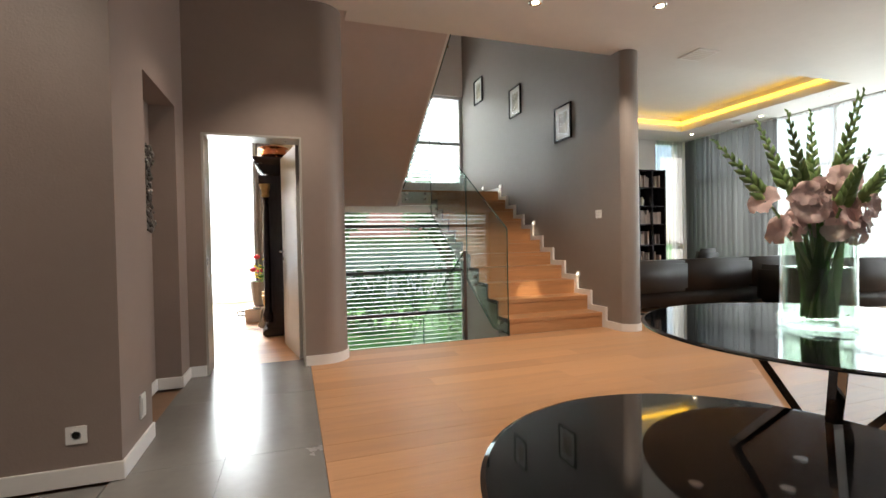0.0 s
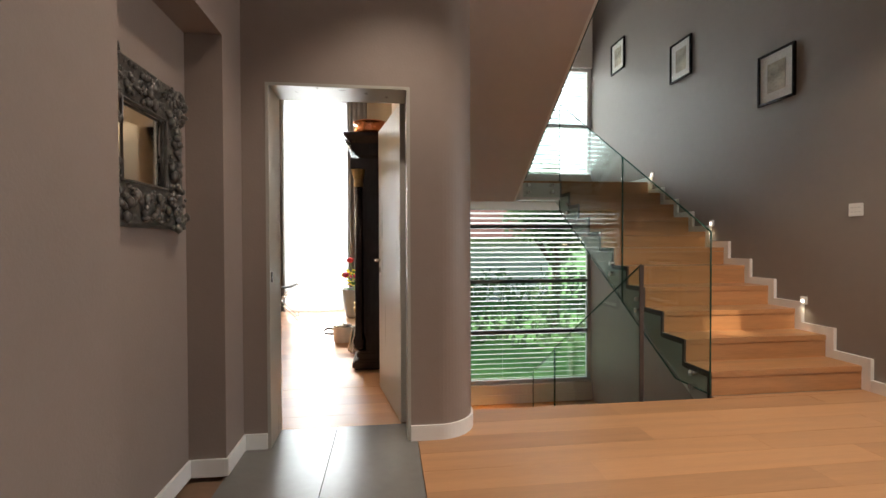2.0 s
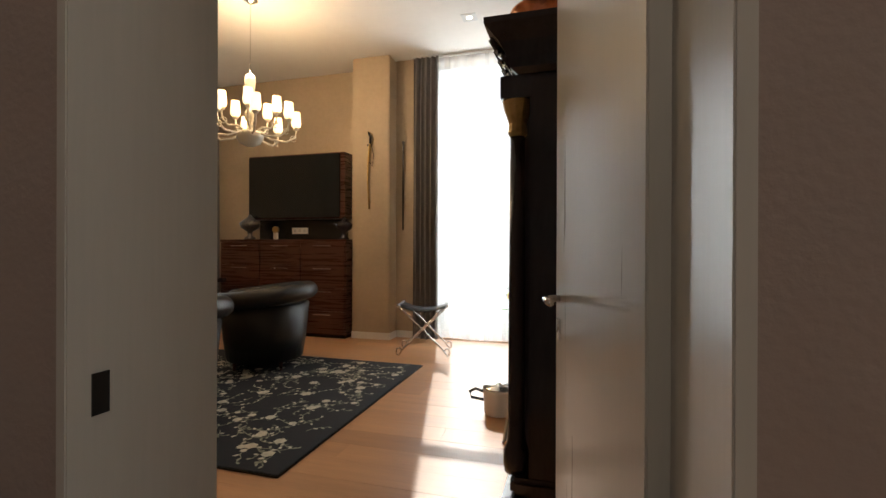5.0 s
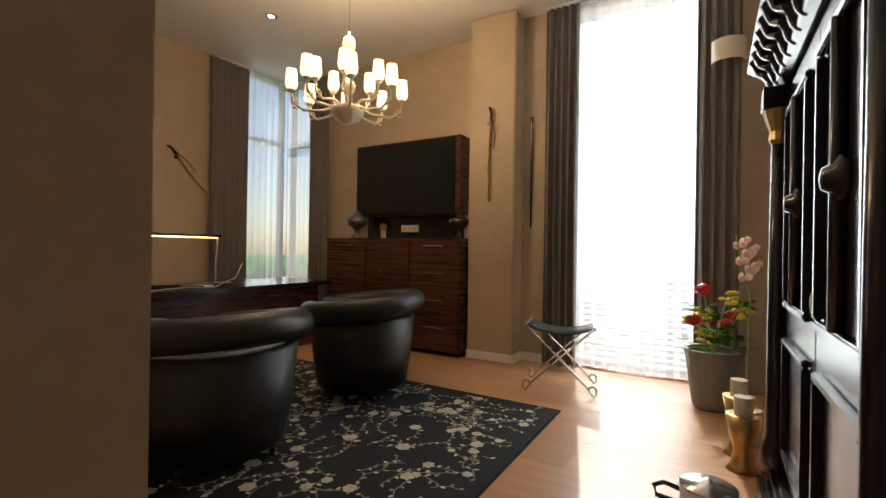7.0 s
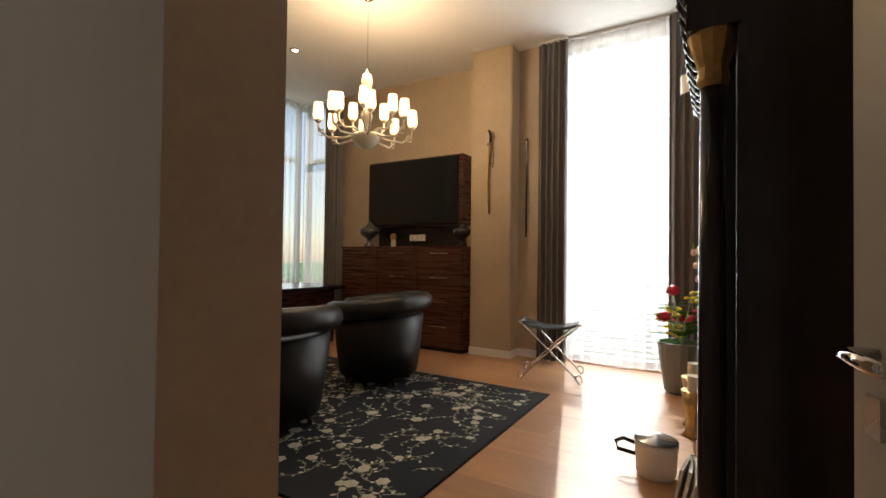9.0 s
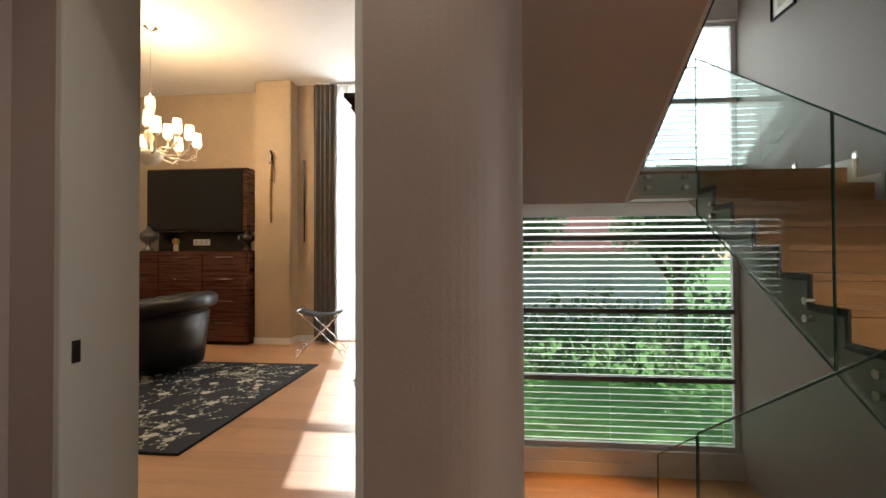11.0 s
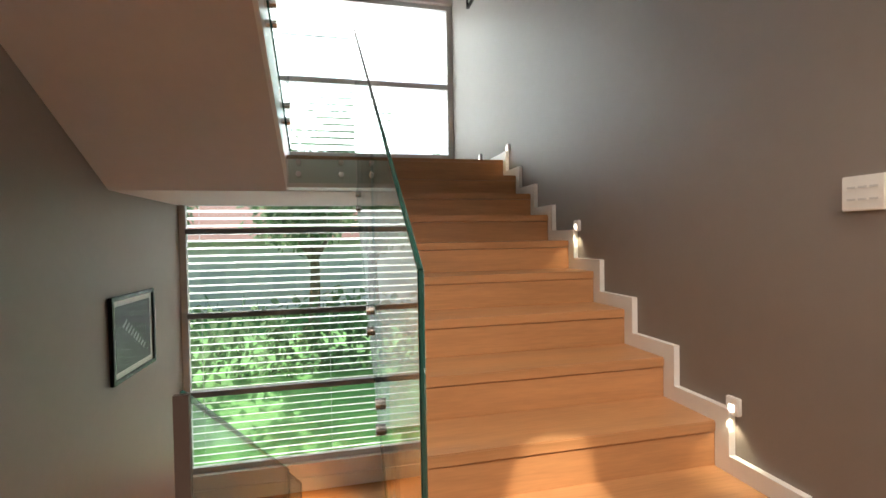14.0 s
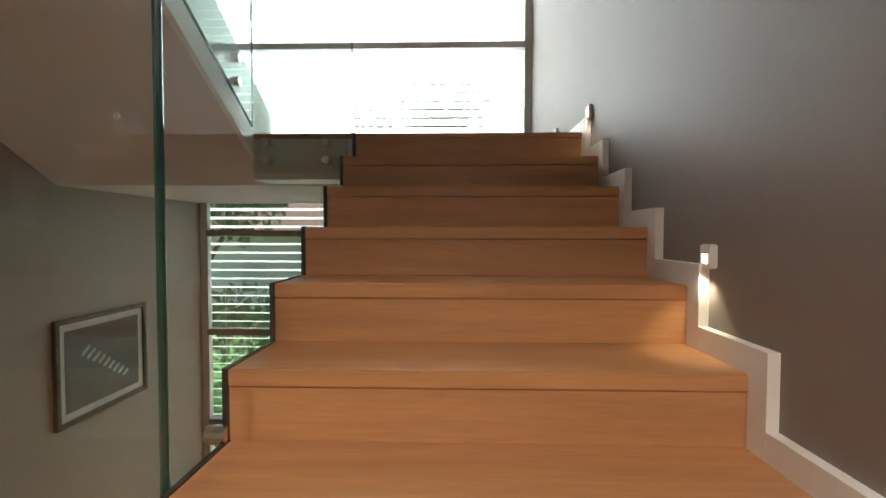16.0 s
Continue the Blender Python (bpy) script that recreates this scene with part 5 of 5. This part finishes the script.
part("handle", tube([(-0.105, 0, 0.15), (-0.17, 0.0, 0.165), (-0.21, 0.0, 0.14), (-0.2, 0, 0.1), (-0.1, 0, 0.09)], 0.011), M_BLACK, can, "black handle", smooth=True)
rng = random.Random(12)
for i in range(6):
    bk = thing("magazine", "white printed magazine leaning against the wardrobe", "magazine", pose(-0.2 + 0.012 * i, 6.95 - 0.035 * i, 0.0, 0, 10 + 2 * i, 8 * (i % 3) - 8), "magazines by the wardrobe")
    part("pages", box(-0.006, 0.006, -0.1, 0.1, 0.0, 0.26 + 0.012 * (i % 3)), M_PAPER, bk)
    part("spine", box(-0.008, 0.008, 0.1, 0.104, 0.0, 0.262 + 0.012 * (i % 3)), (M_PLASTIC, M_ROSE, M_BLACK)[i % 3], bk)

# wall sconce beside the tall window
sc = thing("wall_sconce", "curved beige wall sconce near the curtain", "wall lamp", pose(-0.22, 9.5, 2.88))
bend = [(0.13 * math.sin(q), 0.11 - 0.13 * math.cos(q)) for q in [radians(-80 + 160 * i / 14) for i in range(15)]]
inner = [(u * 0.95, 0.11 + (v - 0.11) * 0.95) for u, v in reversed(bend)]
part("shade", prism(bend + inner, "z", -0.09, 0.09), M_IVORY, sc, smooth=False)
part("back_plate", box(-0.06, 0.06, 0.262, 0.279, -0.05, 0.05), M_STEEL, sc, bevel=0.004)
part("arm", tube([(0, 0.02, 0), (0, 0.27, 0)], 0.012), M_STEEL, sc)

# chandelier
CX, CY, CZ = -2.93, 7.93, 2.23
ch = thing("chandelier", "ivory glass chandelier with curved arms and lit shades", "chandelier", pose(CX, CY, CZ))
part("body", lathe([(0.012, -0.03), (0.05, -0.02), (0.1, 0.01), (0.13, 0.06), (0.135, 0.1), (0.12, 0.115), (0.035, 0.13), (0.03, 0.22), (0.05, 0.25), (0.06, 0.29), (0.045, 0.33), (0.02, 0.36), (0.022, 0.42), (0.045, 0.55), (0.055, 0.63), (0.04, 0.69), (0.012, 0.71)], sides=24), M_IVORY, ch, smooth=True)
part("canopy", lathe([(0.07, STUDYH - CZ), (0.07, STUDYH - CZ - 0.03), (0.02, STUDYH - CZ - 0.06)]), M_STEEL, ch)
part("chain", tube([(0, 0, 0.7), (0, 0, STUDYH - CZ - 0.05)], 0.006), M_STEEL, ch)
for ring, (n, rad, low) in enumerate(((8, 0.44, 0.0), (5, 0.26, 0.1))):
    for i in range(n):
        a = 2 * math.pi * i / n + 0.3 * ring
        c, s = math.cos(a), math.sin(a)
        zc = 0.08 + low
        arm = [(0.06 * c, 0.06 * s, 0.13), (rad * 0.45 * c, rad * 0.45 * s, zc - 0.01), (rad * 0.8 * c, rad * 0.8 * s, zc - 0.02), (rad * c, rad * s, zc + 0.04), (rad * 1.02 * c, rad * 1.02 * s, zc + 0.12)]
        ar = part("arm", tube(arm, 0.011), M_IVORY, ch, smooth=True)
        part("scroll", tube([(rad * 0.95 * c + 0.03 * math.cos(q) * c, rad * 0.95 * s + 0.03 * math.cos(q) * s, zc + 0.02 + 0.03 * math.sin(q)) for q in [0.7 * w for w in range(9)]], 0.006, sides=6), M_IVORY, ar, smooth=True)
        part("cup", lathe([(0.012, 0.11), (0.035, 0.13), (0.03, 0.14)], (rad * 1.02 * c, rad * 1.02 * s, zc)), M_IVORY, ar, smooth=True)
        part("shade", lathe([(0.022, 0.135), (0.043, 0.155), (0.05, 0.185), (0.046, 0.23), (0.04, 0.3), (0.036, 0.3), (0.04, 0.22), (0.025, 0.15)], (rad * 1.02 * c, rad * 1.02 * s, zc), sides=18), M_SHADE, ar, "glowing cream glass shade", smooth=True)
lamp("chandelier_light", "POINT", 85, Matrix.Translation((CX, CY, CZ + 0.75)), WARM, radius=0.25)

# ---- garden ----
rng = random.Random(17)


def leaf_cloud(bm, centre, spread, count, size):
    for i in range(count):
        while True:
            p = Vector((rng.uniform(-1, 1), rng.uniform(-1, 1), rng.uniform(-1, 1)))
            if 0.25 < p.length < 1 + rng.uniform(-0.15, 0.1):
                break
        p = Vector(centre) + Vector([a * b for a, b in zip(p, spread)])
        q = Euler((rng.uniform(0, 3), rng.uniform(0, 3), rng.uniform(0, 6))).to_matrix() * size * rng.uniform(0.6, 1.3)
        bm.faces.new([bm.verts.new(p + q @ Vector(c)) for c in ((-0.5, 0, 0), (0, -0.28, 0.05), (0.5, 0, 0), (0, 0.28, 0.05))])


bm = bmesh.new()
for i in range(30):
    x = -14 + 1.1 * i
    leaf_cloud(bm, (x, 16.0 + rng.uniform(-0.5, 0.5), -1.2 + rng.uniform(-0.2, 0.5)), (1.0, 0.7, 1.0 + rng.uniform(0, 0.5)), 260, 0.28)
tagged(part("hedge", bm, M_HEDGE), "leafy green garden hedge behind the lawn", "hedge", kind="stuff")


def tree(x, y, h, r):
    th = thing("tree", "leafy garden tree behind the house", "tree", pose(x, y, -2), "garden trees")
    bm = tube([(0, 0, 0), (0.1, 0, h * 0.3), (0.0, 0.1, h * 0.75)], 0.2, taper=[0.22, 0.16, 0.06])
    for i in range(6):
        a = i * 1.05
        tube([(0.05, 0, h * 0.35), (r * 0.6 * math.cos(a), r * 0.6 * math.sin(a), h * 0.7)], 0.05, bm=bm, taper=[0.08, 0.02], sides=6)
    part("trunk", bm, M_BARK, th)
    bm = bmesh.new()
    for i in range(9):
        a, q = i * 2.4, rng.uniform(0.2, 0.75)
        leaf_cloud(bm, (r * q * math.cos(a), r * q * math.sin(a), h * rng.uniform(0.5, 0.95)), (r * 0.5, r * 0.5, r * 0.4), 330, 0.34)
    part("crown", bm, M_HEDGE, th)


for x, y, h, r in ((-4.0, 18, 6.5, 2.4), (1.6, 19.5, 7.5, 2.6), (6.5, 18.5, 6.0, 2.2), (-9, 20, 8, 3), (12, 20, 7, 2.8)):
    tree(x, y, h, r)
ho = thing("neighbour_house", "white rendered neighbouring house with a red roof", "house", pose(0, 26, -2))
part("wall", box(-9, 9, 0, 7, 0, 3.4), M_RENDERWALL, ho)
part("roof", prism([(-0.6, 3.4), (3.5, 5.6), (7.6, 3.4)], "x", -9.5, 9.5), M_ROOF, ho)
for x in (-6, -3, 0, 3, 6):
    part("window", box(x - 0.5, x + 0.5, -0.05, 0.05, 1.0, 2.3), M_LIGHTFRAME, ho)
# shrubs outside the living room
bm = bmesh.new()
for i in range(10):
    leaf_cloud(bm, (13.5 + rng.uniform(-0.6, 0.6), -1 + 1.1 * i, 0.6 + rng.uniform(-0.4, 1.2)), (1.0, 1.0, 1.4), 260, 0.3)
tagged(part("shrubs", bm, M_HEDGE), "leafy shrubs outside the living room", "shrub", kind="stuff")
structure("terrace", box(9.4, 40, -20, 10.4, -0.6, -0.3), M_LAWN, "green ground outside the living room", "lawn")

# ---- floor pieces ----
def boards(x0, x1, y0, y1, width, length, parent, seed):
    """Oak boards along x, with narrow joints and staggered ends."""
    rng = random.Random(seed)
    meshes = {}
    rows = round((y1 - y0) / width)
    w = (y1 - y0) / rows
    for r in range(rows):
        x = x0
        ln = rng.choice((0.45, 0.7, 1.0)) * length
        while x < x1 - 0.02:
            ln = round(min(ln, x1 - x), 2)
            if x1 - x - ln < 0.25:
                ln = round(x1 - x, 3)
            if ln not in meshes:
                bm = box(0.0006, ln - 0.0006, 0.0007, w - 0.0007, -0.02, 0)
                me = bpy.data.meshes.new("board")
                bmesh.ops.recalc_face_normals(bm, faces=bm.faces)
                bm.to_mesh(me)
                bm.free()
                me.materials.append(M_OAK)
                meshes[ln] = me
            o = new("board", meshes[ln])
            o.parent = parent
            o.location = (x, y0 + r * w, rng.uniform(-0.0006, 0))
            x += ln
            ln = rng.choice((0.8, 1.0, 1.0)) * length


boards(0.392, 4.2, -1.0, 4.94, 0.2, 2.0, floor, 1)
boards(4.202, 9.0, 1.0, 8.6, 0.4, 2.4, floor, 3)
boards(-6.0, 0.3, WALLY1, 9.95, 0.2, 2.0, floor, 2)
boards(FX0, 4.2, 4.942, 5.0, 0.06, 2.0, floor, 5)
for i in range(2):
    for j in range(8):
        x0 = -0.6 + 0.495 * i
        o = part("tile", box(0.0015, 0.4935, 0.0015, 0.9985, -0.02, 0), M_TILE, floor)
        o.location = (x0, WALLY0 - 1.0 * (j + 1) + 0.262, 0)
for i in range(5):
    for j in range(6):
        o = part("tile", box(0.0015, 0.4935, 0.0015, 0.9985, -0.02, 0), M_TILE, floor)
        o.location = (-3.08 + 0.495 * i, WALLY0 - 1.0 * (j + 3) + 0.18, 0)
